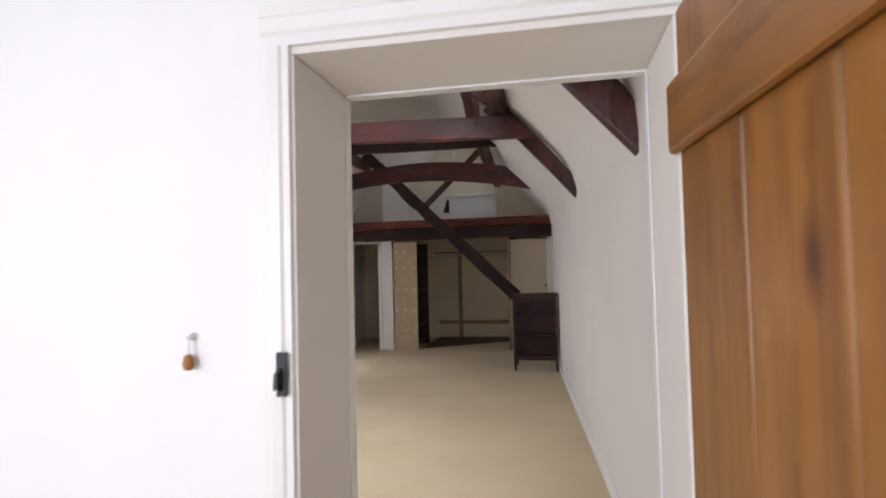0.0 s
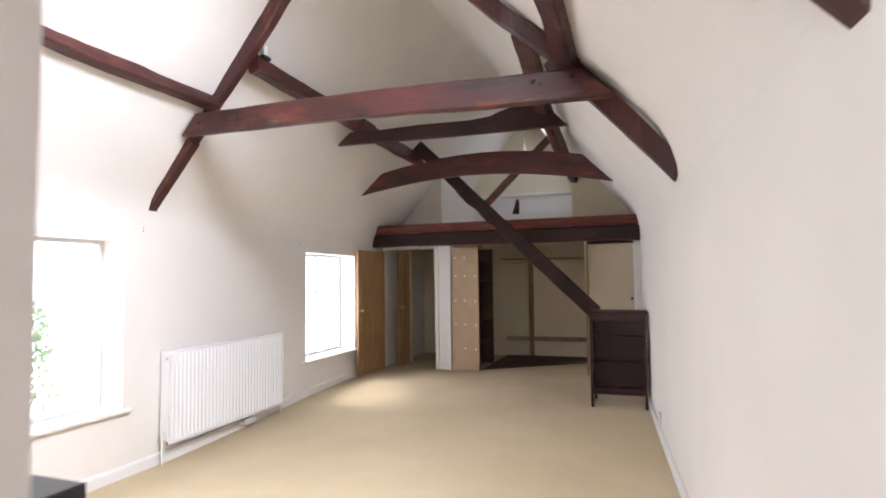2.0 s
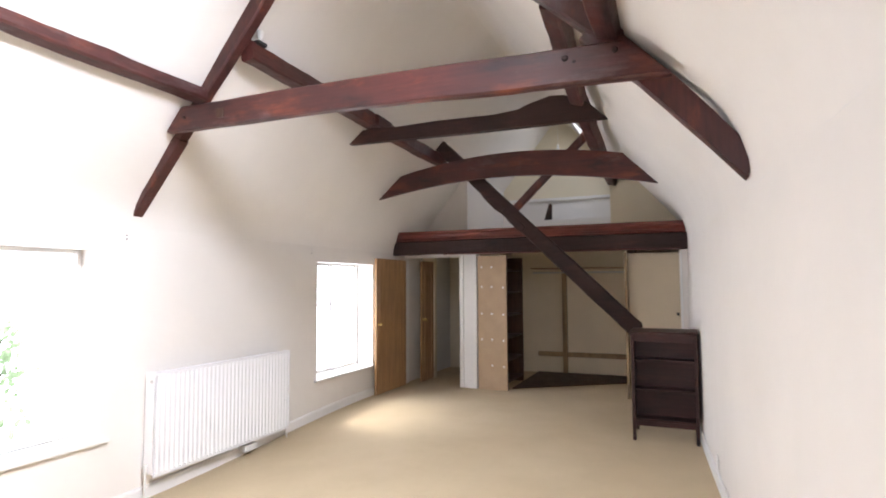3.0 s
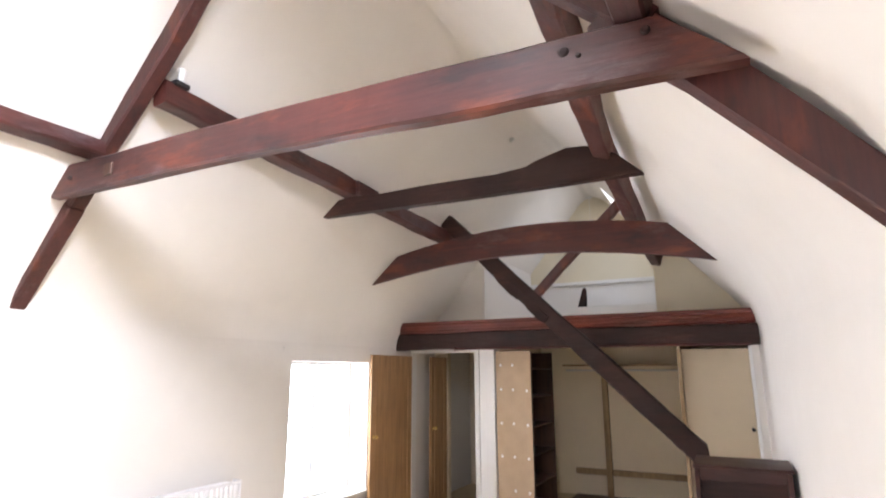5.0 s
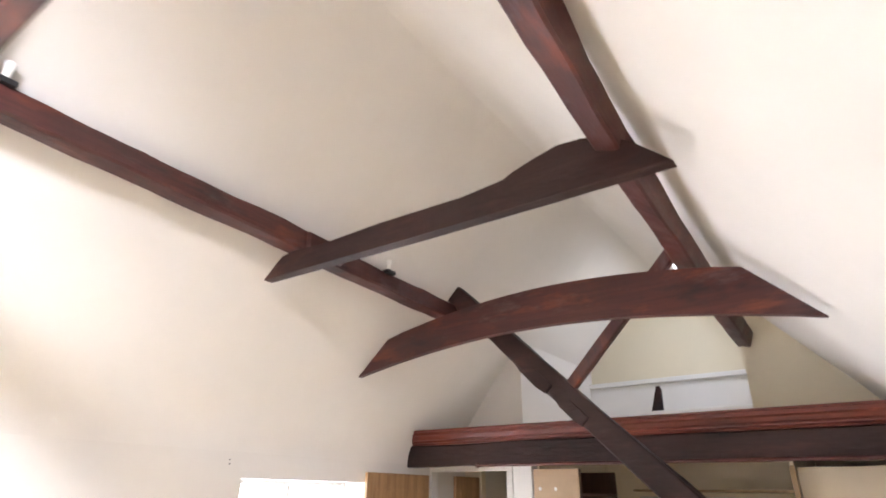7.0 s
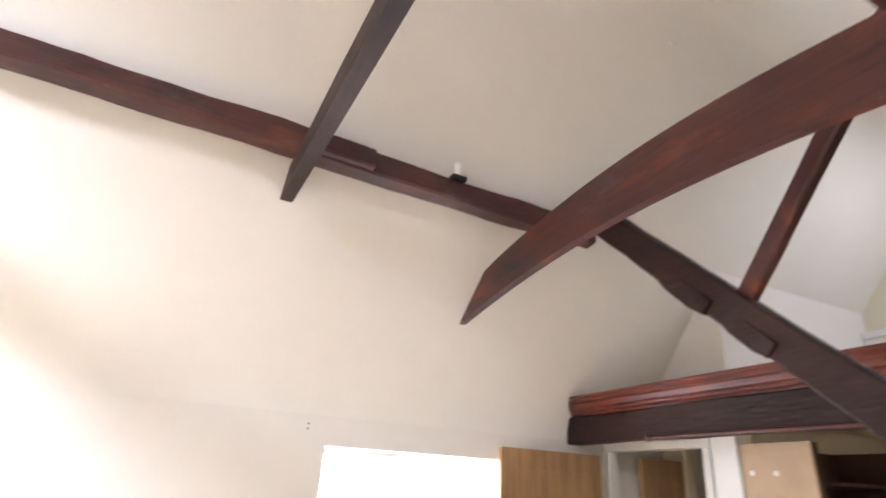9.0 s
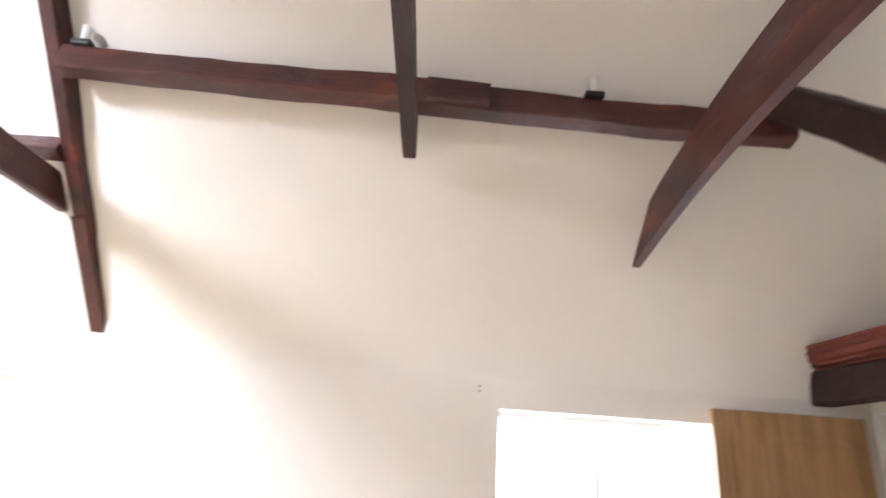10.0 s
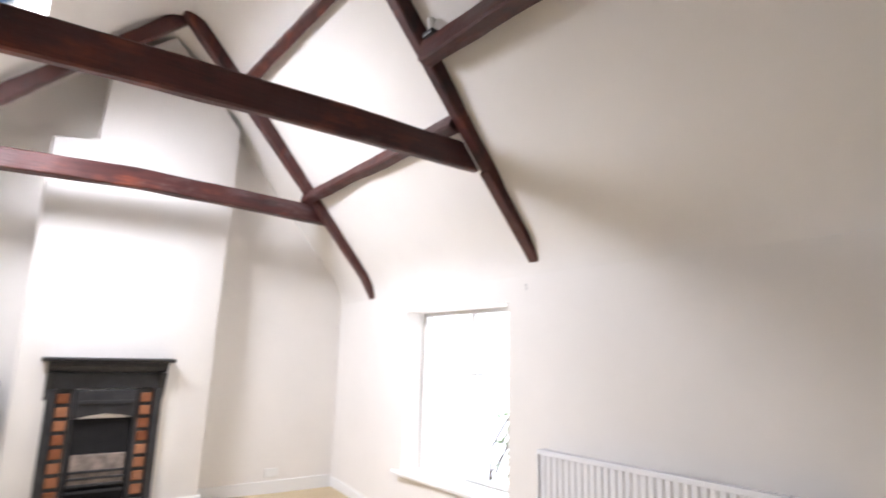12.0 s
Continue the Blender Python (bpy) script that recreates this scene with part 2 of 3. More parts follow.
def tube(points, r, seg=10, caps=True):
    pts = [Vector(p) for p in points]
    bm, rings = bmesh.new(), []
    for i, c in enumerate(pts):
        t = (pts[min(i + 1, len(pts) - 1)] - pts[max(i - 1, 0)]).normalized()
        u = t.orthogonal().normalized() if abs(t.z) > 0.9 else t.cross(Vector((0, 0, 1))).normalized()
        v = t.cross(u)
        rings.append([bm.verts.new(c + (u * math.cos(a) + v * math.sin(a)) * r) for a in (2 * math.pi * k / seg for k in range(seg))])
    for p, q in zip(rings, rings[1:]):
        for i in range(seg):
            bm.faces.new((p[i], p[(i + 1) % seg], q[(i + 1) % seg], q[i]))
    bm.faces.new(rings[0][::-1])
    bm.faces.new(rings[-1])
    return bm


def lathe(profile, base, axis="z", seg=16):
    """A turned shape: profile of (radius, height) about an axis through base."""
    bm, rings = bmesh.new(), []
    for r, h in profile:
        ring = []
        for k in range(seg):
            a = 2 * math.pi * k / seg
            p = {"z": (r * math.cos(a), r * math.sin(a), h), "x": (h, r * math.cos(a), r * math.sin(a)), "y": (r * math.cos(a), h, r * math.sin(a))}[axis]
            ring.append(bm.verts.new(Vector(base) + Vector(p)))
        rings.append(ring)
    for p, q in zip(rings, rings[1:]):
        for i in range(seg):
            bm.faces.new((p[i], p[(i + 1) % seg], q[(i + 1) % seg], q[i]))
    bm.faces.new(rings[0][::-1])
    bm.faces.new(rings[-1])
    return bm


def sheet(place, us, ys, hole=lambda u, y: False, thick=0.25, way=None):
    """A sheet of plaster through place(u, y), with holes, given thickness along way(u, y)."""
    bm = bmesh.new()
    front = {(i, j): bm.verts.new(place(u, y)) for i, u in enumerate(us) for j, y in enumerate(ys)}
    back = {(i, j): bm.verts.new(Vector(place(u, y)) + Vector(way(u, y)) * thick) for i, u in enumerate(us) for j, y in enumerate(ys)}
    cells = {(i, j) for i in range(len(us) - 1) for j in range(len(ys) - 1)
             if not hole((us[i] + us[i + 1]) / 2, (ys[j] + ys[j + 1]) / 2)}
    for i, j in cells:
        q = ((i, j), (i + 1, j), (i + 1, j + 1), (i, j + 1))
        bm.faces.new([front[k] for k in q])
        bm.faces.new([back[k] for k in q[::-1]])
        for a, b, n in ((q[0], q[1], (i, j - 1)), (q[1], q[2], (i + 1, j)), (q[2], q[3], (i, j + 1)), (q[3], q[0], (i - 1, j))):
            if n not in cells:
                bm.faces.new((front[b], front[a], back[a], back[b]))
    return bm


def soft_edges(ob, degrees=35):
    for p in ob.data.polygons:
        p.use_smooth = True
    ob.data.set_sharp_from_angle(angle=radians(degrees))
    return ob


def steps(a, b, n):
    return [a + (b - a) * i / n for i in range(n + 1)]


def smooth(a, b, x):
    f = min(1, max(0, (x - a) / (b - a)))
    return f * f * (3 - 2 * f)


# ---- the plan ----
RIDGE_X, RIDGE_Z = -1.55, 4.85
Y_IN, Y_OUT, Y_FAR = 2.34, 1.93, 13.3      # gable by the door, its landing face, far gable
BEAM_Y, PART_Y = 10.36, 10.87             # great beam, cupboard fronts
WIN = ((4.09, 5.56), (8.41, 9.78))        # the two windows along the wall
WIN_Z = (0.41, 1.89)


def left_x(y):
    return -3.63 + 0.04 * smooth(8.5, 5.5, y) - 0.22 * smooth(4.8, 2.4, y)


def right_x(y):
    return 0.62 + 0.45 * smooth(11.5, 1.5, y)


def floor_z(x, y):
    dip = 0.15 * smooth(9.7, 5.8, y) * (0.3 + 0.7 * smooth(2.3, 4.5, y))
    return -dip * smooth(-1.2, -3.5, x)


# carpet floor, dipping to the window side
xs, ys = steps(-3.95, 1.2, 24), [Y_OUT] + steps(Y_IN, 13.4, 44)
fl = structure("floor", sheet(lambda x, y: (x, y, floor_z(x, y)), xs, ys, thick=0.2, way=lambda u, y: (0, 0, -1)), CARPET,
               "fitted beige wool carpet, slightly worn and uneven", "floor")
soft_edges(fl)

# window wall
zs = [-0.3, 0.0, WIN_Z[0], 0.8, 1.3, WIN_Z[1], 2.0, 2.08]
ys = sorted({Y_IN - 0.4, 2.3, 2.7, 3.2, 3.7, *WIN[0], 4.8, 6.0, 7.0, 7.8, *WIN[1], 10.4, 11.5, 13.4})


def in_window(z, y):
    return WIN_Z[0] < z < WIN_Z[1] and any(a < y < b for a, b in WIN)


wl = structure("wall_west", sheet(lambda z, y: (left_x(y), y, z), zs, ys, in_window, 0.34, lambda u, y: (-1, 0, 0)), PLASTER,
               "old uneven cream plaster wall pierced by two windows", "wall")
soft_edges(wl)


def left_roof(u, y):
    """u from 0 at the foot of the slope to 1 at the ridge, rounded at both ends."""
    x0 = left_x(y)
    if u < 0.1:
        f = u / 0.1
        a = Vector((x0, 2.08)).lerp(Vector((x0, 2.26)), f)
        b = Vector((x0, 2.26)).lerp(Vector((x0 + 0.19, 2.46)), f)
        p = a.lerp(b, f)
    else:
        f = (u - 0.1) / 0.9
        p = Vector((x0 + 0.19, 2.46)).lerp(Vector((RIDGE_X, RIDGE_Z)), f)
    return (p.x, y, p.y - 0.16 * max(0.0, (u - 0.87) / 0.13) ** 2)


us = [0, 0.025, 0.05, 0.075, 0.1, 0.2, 0.35, 0.5, 0.65, 0.8, 0.87, 0.89, 0.91, 0.93, 0.95, 0.97, 0.985, 1.0]
ysr = sorted({1.9, 2.3, 2.7, 3.2, 3.7, 4.3, 5.0, 5.5, 6.5, 7.5, 8.5, 9.5, 10.5, 11.5, 13.4})
cl = structure("ceiling_west", sheet(left_roof, us, ysr, thick=0.2, way=lambda u, y: (-0.5, 0, 0.5)), PLASTER,
               "sloping cream plaster ceiling of the window side", "ceiling")
soft_edges(cl, 50)

wr = structure("wall_east", sheet(lambda z, y: (right_x(y), y, z), [-0.3, 0.5, 1.2, 2.0, 2.10], steps(Y_IN - 0.1, 13.4, 40), thick=0.3, way=lambda u, y: (1, 0, 0)), PLASTER,
               "long bowed cream plaster wall", "wall")
soft_edges(wr)
SKY = ((0.38, 0.60, 3.65, 4.75), (0.55, 0.80, 11.7, 12.9))


def right_roof(u, y):
    x0 = right_x(y)
    if u < 0.12:
        f = u / 0.12
        a = Vector((x0, 2.10)).lerp(Vector((x0, 2.40)), f)
        b = Vector((x0, 2.40)).lerp(Vector((x0 - 0.21, 2.63)), f)
        p = a.lerp(b, f)
    else:
        f = (u - 0.12) / 0.88
        p = Vector((x0 - 0.21, 2.63)).lerp(Vector((RIDGE_X, RIDGE_Z)), f)
    return (p.x, y, p.y - 0.16 * max(0.0, (u - 0.87) / 0.13) ** 2)


def in_skylight(u, y):
    return any(a < u < b and c < y < d for a, b, c, d in SKY)


us = [0, 0.03, 0.06, 0.09, 0.12, 0.25, 0.38, 0.46, 0.55, 0.60, 0.72, 0.80, 0.87, 0.89, 0.91, 0.93, 0.95, 0.97, 0.985, 1.0]
ysr = sorted({1.9, 2.3, 2.7, 3.2, 3.65, 4.2, 4.75, 5.2, 6.0, 7.0, 8.0, 9.0, 10.0, 11.0, 11.7, 12.3, 12.9, 13.4})
cr = structure("ceiling_east", sheet(right_roof, us, ysr, in_skylight, 0.42, lambda u, y: (0.5, 0, 0.5)), PLASTER,
               "sloping cream plaster ceiling with two roof lights", "ceiling")
soft_edges(cr, 50)

# gable with the doorway, and the chimney breast before it
DX0, DX1, DZ = -0.062, 0.985, 2.135
gable = [(-3.9, -0.25), (DX0, -0.25), (DX0, DZ), (DX1, DZ), (DX1, -0.25), (1.4, -0.25), (1.4, 2.2), (RIDGE_X, 5.0), (-3.9, 2.2)]
structure("wall_south", slab(gable, Y_OUT, Y_IN), PLASTER, "thick cream plaster gable wall with a deep doorway", "wall")
breast = [(-2.21, -0.2), (-0.65, -0.2), (-0.65, 3.37), (-1.02, 3.39), (-1.04, 4.24), (-1.56, 4.70), (-2.30, 3.85)]
soft_edges(structure("chimney_breast", slab(breast, Y_IN - 0.02, 2.7, "y", 0.02), PLASTER, "white plastered chimney breast with a sloping shoulder", "chimney breast"))
structure("wall_north", slab([(-3.9, -0.2), (0.9, -0.2), (0.9, 2.3), (RIDGE_X, 5.0), (-3.9, 2.3)], Y_FAR, Y_FAR + 0.3), OLDCREAM_SHADE, "yellowed cream plaster far gable wall", "wall")

# landing outside the door
structure("landing_floor", box((-2.3, -2.1, -0.12), (2.2, Y_OUT, 0.0)), CARPET, "beige carpet of the landing", "floor")
structure("landing_wall_south", boxes(((-2.3, -2.1, 0), (-1.5, -1.9, 2.5)), ((0.3, -2.1, 0), (2.2, -1.9, 2.5)), ((-1.5, -2.1, 0), (0.3, -1.9, 0.85)), ((-1.5, -2.1, 2.2), (0.3, -1.9, 2.5))), LANDING, "white landing wall", "wall")
structure("landing_wall_west", box((-2.5, -2.1, 0), (-2.3, Y_OUT, 2.5)), LANDING, "white landing wall", "wall")
structure("landing_wall_east", box((1.75, -2.1, 0), (1.95, Y_OUT, 2.5)), LANDING, "white landing wall", "wall")
structure("landing_ceiling", box((-2.5, -2.1, 2.5), (2.2, Y_OUT, 2.6)), LANDING, "white landing ceiling", "ceiling")
structure("landing_wall_north", boxes(((-2.3, Y_OUT - 0.012, 0), (DX0, Y_OUT - 0.001, 2.5)), ((DX1, Y_OUT - 0.012, 0), (1.75, Y_OUT - 0.001, 2.5)), ((DX0, Y_OUT - 0.012, DZ), (DX1, Y_OUT - 0.001, 2.5))), LANDING, "bright white landing wall beside the doorway", "wall")

# ---- door lining and architrave ----
lining = thing("door_frame", ((DX0 + DX1) / 2, Y_OUT, 0), "white painted moulded door frame round the deep doorway", "door frame", kind="structure")


def architrave(y, out, x0, x1, z1, w=0.085):
    """Moulded trim about an opening, in three pieces; out: -1 or 1 along y."""
    prof = ((0.0, 0.012), (0.0, 0.018), (0.02, 0.018), (0.028, 0.026), (0.055, 0.03), (0.062, 0.022), (w, 0.022), (w, 0.0), (0.0, 0.0))
    for side, x in ((-1, x0), (1, x1)):
        part("jamb_trim", slab([(x + side * a, y + out * b) for a, b in prof], 0, z1, "z"), WHITE, lining)
    part("head_trim", slab([(y + out * b, z1 + a * 1.4) for a, b in prof], x0 - w, x1 + w, "x"), WHITE, lining)


architrave(Y_OUT - 0.012, -1, DX0, DX1, DZ)
part("lining", boxes(((DX0, Y_OUT - 0.01, 0), (DX0 + 0.008, Y_IN + 0.012, DZ - 0.022)), ((DX1 - 0.02, Y_OUT - 0.01, 0), (DX1, Y_IN + 0.012, DZ - 0.022)),
                     ((DX0, Y_OUT - 0.01, DZ - 0.02), (DX1, Y_IN + 0.012, DZ))), PLASTER, lining)
part("stop_bead", boxes(((DX0 + 0.0085, Y_IN - 0.03, 0), (DX0 + 0.014, Y_IN + 0.02, DZ - 0.03)), ((DX1 - 0.027, Y_IN - 0.03, 0), (DX1 - 0.0205, Y_IN + 0.02, DZ - 0.03)),
                        ((DX0 + 0.0145, Y_IN - 0.03, DZ - 0.029), (DX1 - 0.021, Y_IN + 0.02, DZ - 0.0205)), bevel=0.002), WHITE, lining)
keep = thing("latch_keep", (DX0 - 0.02, Y_OUT - 0.03, 1.2), "black iron latch keep screwed to the white jamb", "latch")
part("plate", box((DX0 - 0.038, Y_OUT - 0.052, 1.155), (DX0 - 0.008, Y_OUT - 0.043, 1.275), 0.002), BLACK, keep)
part("catch", slab([(Y_OUT - 0.052, 1.17), (Y_OUT - 0.085, 1.18), (Y_OUT - 0.08, 1.22), (Y_OUT - 0.052, 1.235)], DX0 - 0.030, DX0 - 0.020, "x"), BLACK, keep)

hook = thing("light_pull", (-0.375, Y_OUT - 0.02, 1.25), "small turned wooden pull hanging from a hook on the white wall", "light pull")
part("hook", lathe([(0.011, 0), (0.011, -0.006), (0.005, -0.01), (0.005, -0.03)], (-0.375, Y_OUT - 0.014, 1.315), "y"), STEEL, hook)
part("cord", tube([(-0.375, Y_OUT - 0.04, 1.315), (-0.375, Y_OUT - 0.04, 1.262)], 0.004, 6), PLASTIC, hook)
part("knob", lathe([(0.004, 0.03), (0.012, 0.025), (0.016, 0.01), (0.017, 0.0), (0.013, -0.012), (0.005, -0.016)], (-0.375, Y_OUT - 0.04, 1.238)), PINE, hook, smooth=True)

# ledged pine door, standing open
door = thing("plank_door", (0.965, 1.86, 0), "ledged and boarded varnished pine door standing open", "door")
DOOR_M = pose(0.97, 1.87, 0, 0, 0, -86)
w0 = 0.0
for i, w in enumerate((0.36, 0.30, 0.27)):
    ob = part("board", box((w0 + 0.003, -0.012, 0.015), (w0 + w - 0.003, 0.012, 2.10), 0.009), PINE, door)
    ob.matrix_parent_inverse = door.matrix_basis.inverted() @ DOOR_M
    w0 += w
for z0, z1 in ((0.18, 0.34), (0.70, 0.86), (1.75, 1.92)):
    ob = part("ledge", box((0.0, -0.040, z0), (w0 - 0.015, -0.0125, z1), 0.012), PINE_X, door, "horizontal pine ledge")
    ob.matrix_parent_inverse = door.matrix_basis.inverted() @ DOOR_M

# ---- roof timbers ----
t2 = thing("roof_truss", (-1.4, 5.7, 2.6), "dark red-stained hand-hewn oak roof truss crossing the room", "roof truss", "roof trusses")
part("tie_beam", hewn([(-2.95, 5.72, 2.882), (-1.6, 5.72, 2.872), (-0.6, 5.72, 2.846), (0.26, 5.72, 2.818)], 0.07, 0.195, wobble=0.009, seed=1, ends=(-0.16, -0.27), taper=(0.98, 1.1)), OAK_X, t2)
part("rafter", hewn([(-3.235, 5.84, 2.70), (-2.485, 5.84, 3.57), (-1.55, 5.84, 4.68)], 0.10, 0.13, (-0.7, 0, 0.7), 0.012, 2), OAK_Z, t2)
part("rafter_foot", slab([(-3.585, 2.165), (-3.08, 2.75), (-3.18, 2.83), (-3.40, 2.66), (-3.545, 2.48), (-3.62, 2.32), (-3.63, 2.18)], 5.79, 5.885, "y", 0.01), OAK_Z, t2)
part("rafter_foot", slab([(0.34, 2.74), (0.63, 2.42), (0.872, 2.14), (0.895, 2.22), (0.875, 2.31), (0.835, 2.385), (0.73, 2.51), (0.545, 2.73), (0.15, 3.15), (0.02, 3.03)], 5.82, 5.93, "y", 0.012), OAK_Z, t2)
part("rafter", hewn([(0.25, 5.86, 3.0), (-0.27, 5.86, 3.45), (-1.52, 5.86, 4.70)], 0.10, 0.13, (0.7, 0, 0.7), 0.012, 4), OAK_Z, t2)
for x, z, w in ((-2.92, 2.88, 0.012), (-0.03, 2.87, 0.019), (0.24, 2.875, 0.017), (0.02, 2.845, 0.010)):
    part("peg", lathe([(w, 0.02), (w, -0.004), (w * 0.7, -0.012)], (x, 5.684, z), "y", 10), OAK_DARK, t2, "dark oak peg")
part("patch", box((-2.60, 5.677, 2.84), (-2.53, 5.72, 2.91), 0.004), SHELFSIDE, t2, "brown square patch let into the beam")

t1 = thing("roof_truss", (-1.4, 3.0, 2.6), "dark red-stained hand-hewn oak roof truss near the chimney breast", "roof truss", "roof trusses")
part("tie_beam", hewn([(-3.08, 3.08, 2.96), (-1.4, 3.08, 3.0), (0.45, 3.08, 2.92)], 0.12, 0.18, wobble=0.01, seed=5, ends=(-0.16, -0.2)), OAK_X, t1)
part("rafter", hewn([(-3.80, 3.21, 2.12), (-3.66, 3.21, 2.34), (-1.55, 3.21, 4.72)], 0.12, 0.13, (-0.7, 0, 0.7), 0.01, 6), OAK_Z, t1)
part("rafter_foot", slab([(0.50, 2.60), (1.075, 1.95), (1.10, 2.03), (1.06, 2.18), (0.99, 2.30), (0.68, 2.63), (0.33, 2.98), (0.20, 2.88)], 3.05, 3.16, "y", 0.012), OAK_Z, t1)
part("rafter", hewn([(0.45, 3.10, 2.80), (-1.55, 3.10, 4.72)], 0.10, 0.13, (0.7, 0, 0.7), 0.012, 7), OAK_Z, t1)

c2 = thing("collar_beam", (-1.4, 7.75, 3.1), "dark waney-edged oak collar beam under the slopes", "beam")
pc = [(-2.75, 3.12), (-2.3, 3.115), (-1.4, 3.10), (-0.6, 3.095), (-0.03, 3.09), (-0.20, 3.255), (-0.30, 3.32), (-0.42, 3.355), (-0.55, 3.365), (-0.66, 3.335), (-0.80, 3.30), (-0.85, 3.262), (-1.1, 3.25), (-1.7, 3.26), (-2.2, 3.25), (-2.45, 3.27), (-2.58, 3.26)]
part("beam", slab(pc, 7.72, 7.795, "y", 0.008), OAK_DARK, c2)

c3 = thing("collar_beam", (-1.4, 9.15, 2.8), "cambered dark red oak collar beam arched across the room", "beam")
low = [(-3.17 + 3.51 * f, 2.73 - 0.03 * f + 0.20 * math.sin(math.pi * min(1, f * 1.0)) ** 0.9) for f in steps(0, 1, 18)]
high = [(-2.84 + 2.81 * f, 3.025 + 0.05 * f + 0.155 * math.sin(math.pi * f) ** 0.9) for f in steps(0, 1, 18)]
part("beam", slab(low + high[::-1], 9.12, 9.175, "y", 0.008), OAK_X, c3)


def purlin(pts, seed, label, w=0.15, d=0.20, up=(0.7, 0, 0.7)):
    ob = thing("purlin", pts[0], label, "beam", "purlins")
    part("beam", hewn(pts, w, d, up, 0.014, seed, n=40), OAK_Y, ob)
    return ob


purlin([(-2.52, 5.90, 3.42), (-2.54, 7.7, 3.39), (-2.56, 9.0, 3.35), (-2.49, 9.75, 3.31)], 11, "dark oak purlin on the window slope", 0.12, 0.16, (-0.15, 0, 1))
purlin([(-2.92, 3.12, 3.10), (-2.86, 5.80, 3.07)], 12, "slim dark red oak purlin by the chimney", 0.10, 0.108, (-0.3, 0, 1))
purlin([(-0.15, 5.92, 3.36), (-0.29, 7.75, 3.31), (-0.34, 9.4, 3.235), (-0.36, 11.24, 3.13)], 13, "dark oak purlin on the long wall's slope", 0.125, 0.15, (0.3, 0, 1))
purlin([(0.20, 3.17, 3.10), (0.20, 5.80, 3.06)], 14, "dark red oak purlin above the long wall", 0.13, 0.14, (0.3, 0, 1))

purlin([(-2.10, 3.17, 4.06), (-2.12, 5.86, 4.04)], 15, "slim dark oak purlin high on the window slope", 0.10, 0.11, (-0.3, 0, 1))

wedge = thing("timber_packer", (-2.47, 7.86, 3.33), "short dark oak packing piece nailed beside the collar beam", "packing piece")
part("block", hewn([(-2.485, 7.83, 3.385), (-2.495, 8.16, 3.375)], 0.10, 0.135, (-0.15, 0, 1), 0.006, 41, n=6), OAK_Y, wedge)

long_brace = thing("diagonal_brace", (0.05, 10.04, 0.0), "long dark oak brace slanting down behind the bookcase", "brace")
part("beam", hewn([(0.003, 10.06, 1.023), (-1.25, 9.85, 2.265), (-2.485, 9.645, 3.512)], 0.12, 0.168, (0.7, 0, 0.7), 0.012, 21, n=40, ends=(-0.25, 0.0), taper=(1.22, 0.98)), OAK_DARK, long_brace)
part("post", hewn([(0.03, 10.07, 0.002), (0.03, 10.07, 0.80)], 0.09, 0.10, (0, 1, 0), 0.006, 23, n=8), OAK_DARK, long_brace, "short dark post under the brace's foot")
part("strut", hewn([(-1.51, 9.82, 2.57), (-0.47, 9.50, 3.43)], 0.07, 0.095, (-0.6, 0, 0.7), 0.008, 22), OAK_Z, long_brace)
for x, y, z, w in ((-1.915, 9.70, 2.80, 0.26), (-1.60, 9.75, 2.49, 0.21)):
    part("cleat", slab([(x, z), (x + 0.04, z - 0.055), (x + w * 0.7, z - w * 0.78), (x + w, z - w), (x + w + 0.06, z - w + 0.06), (x + 0.07, z + 0.06)], y, y + 0.09, "y", 0.006), OAK_DARK, long_brace, "rough broken cleat under the brace")

# great beam with its moulded cornice
gb = thing("great_beam", (-1.5, BEAM_Y, 2.04), "blackened oak beam with a red moulded cornice along its top", "beam")
part("beam", hewn([(-3.64, 10.49, 2.155), (-1.5, 10.49, 2.16), (0.63, 10.49, 2.15)], 0.16, 0.21, wobble=0.014, seed=31), OAK_DARK, gb)
cor = [(10.55, 2.262), (10.43, 2.262), (10.425, 2.275), (10.40, 2.285), (10.40, 2.30), (10.38, 2.31), (10.365, 2.345), (10.35, 2.355), (10.35, 2.385), (10.335, 2.39), (10.335, 2.405), (10.55, 2.405)]
part("cornice", slab(cor, -3.62, 0.61, "x", 0.003), CORNICE, gb, "red stained moulded cornice")
part("rail", tube([(-2.70, 10.385, 2.055), (0.55, 10.385, 2.05)], 0.014, 10), OAK_X, gb, "thin turned curtain rail")
part("finial", lathe([(0.012, 0), (0.022, 0.01), (0.024, 0.025), (0.014, 0.04), (0.018, 0.05), (0.006, 0.06)], (-2.76, 10.385, 2.055), "x"), OAK_X, gb)

# ---- loft over the cupboards ----
structure("loft_floor", box((-3.62, 10.58, 2.24), (0.62, Y_FAR, 2.34)), CREAM, "boarded loft floor over the cupboards", "floor")
LY, LX0, LX1 = 11.2, -2.67, -0.40
structure("loft_wall_west", slab([(-3.7, 2.34), (LX0, 2.34), (LX0, 3.5), (-3.7, 2.4)], LY, Y_FAR), PLASTER, "white boxed side wall of the loft", "wall")
structure("loft_wall_east", slab([(0.7, 2.34), (LX1, 2.34), (LX1, 3.75), (0.7, 2.5)], LY, Y_FAR), OLDCREAM_SHADE, "cream boxed side wall of the loft, tan shade put into its colour", "wall")
structure("loft_panel", boxes(((LX0, 13.22, 2.34), (LX1, 13.299, 3.17)), bevel=0.004), WHITE, "white boarded panel across the loft gable", "panel")
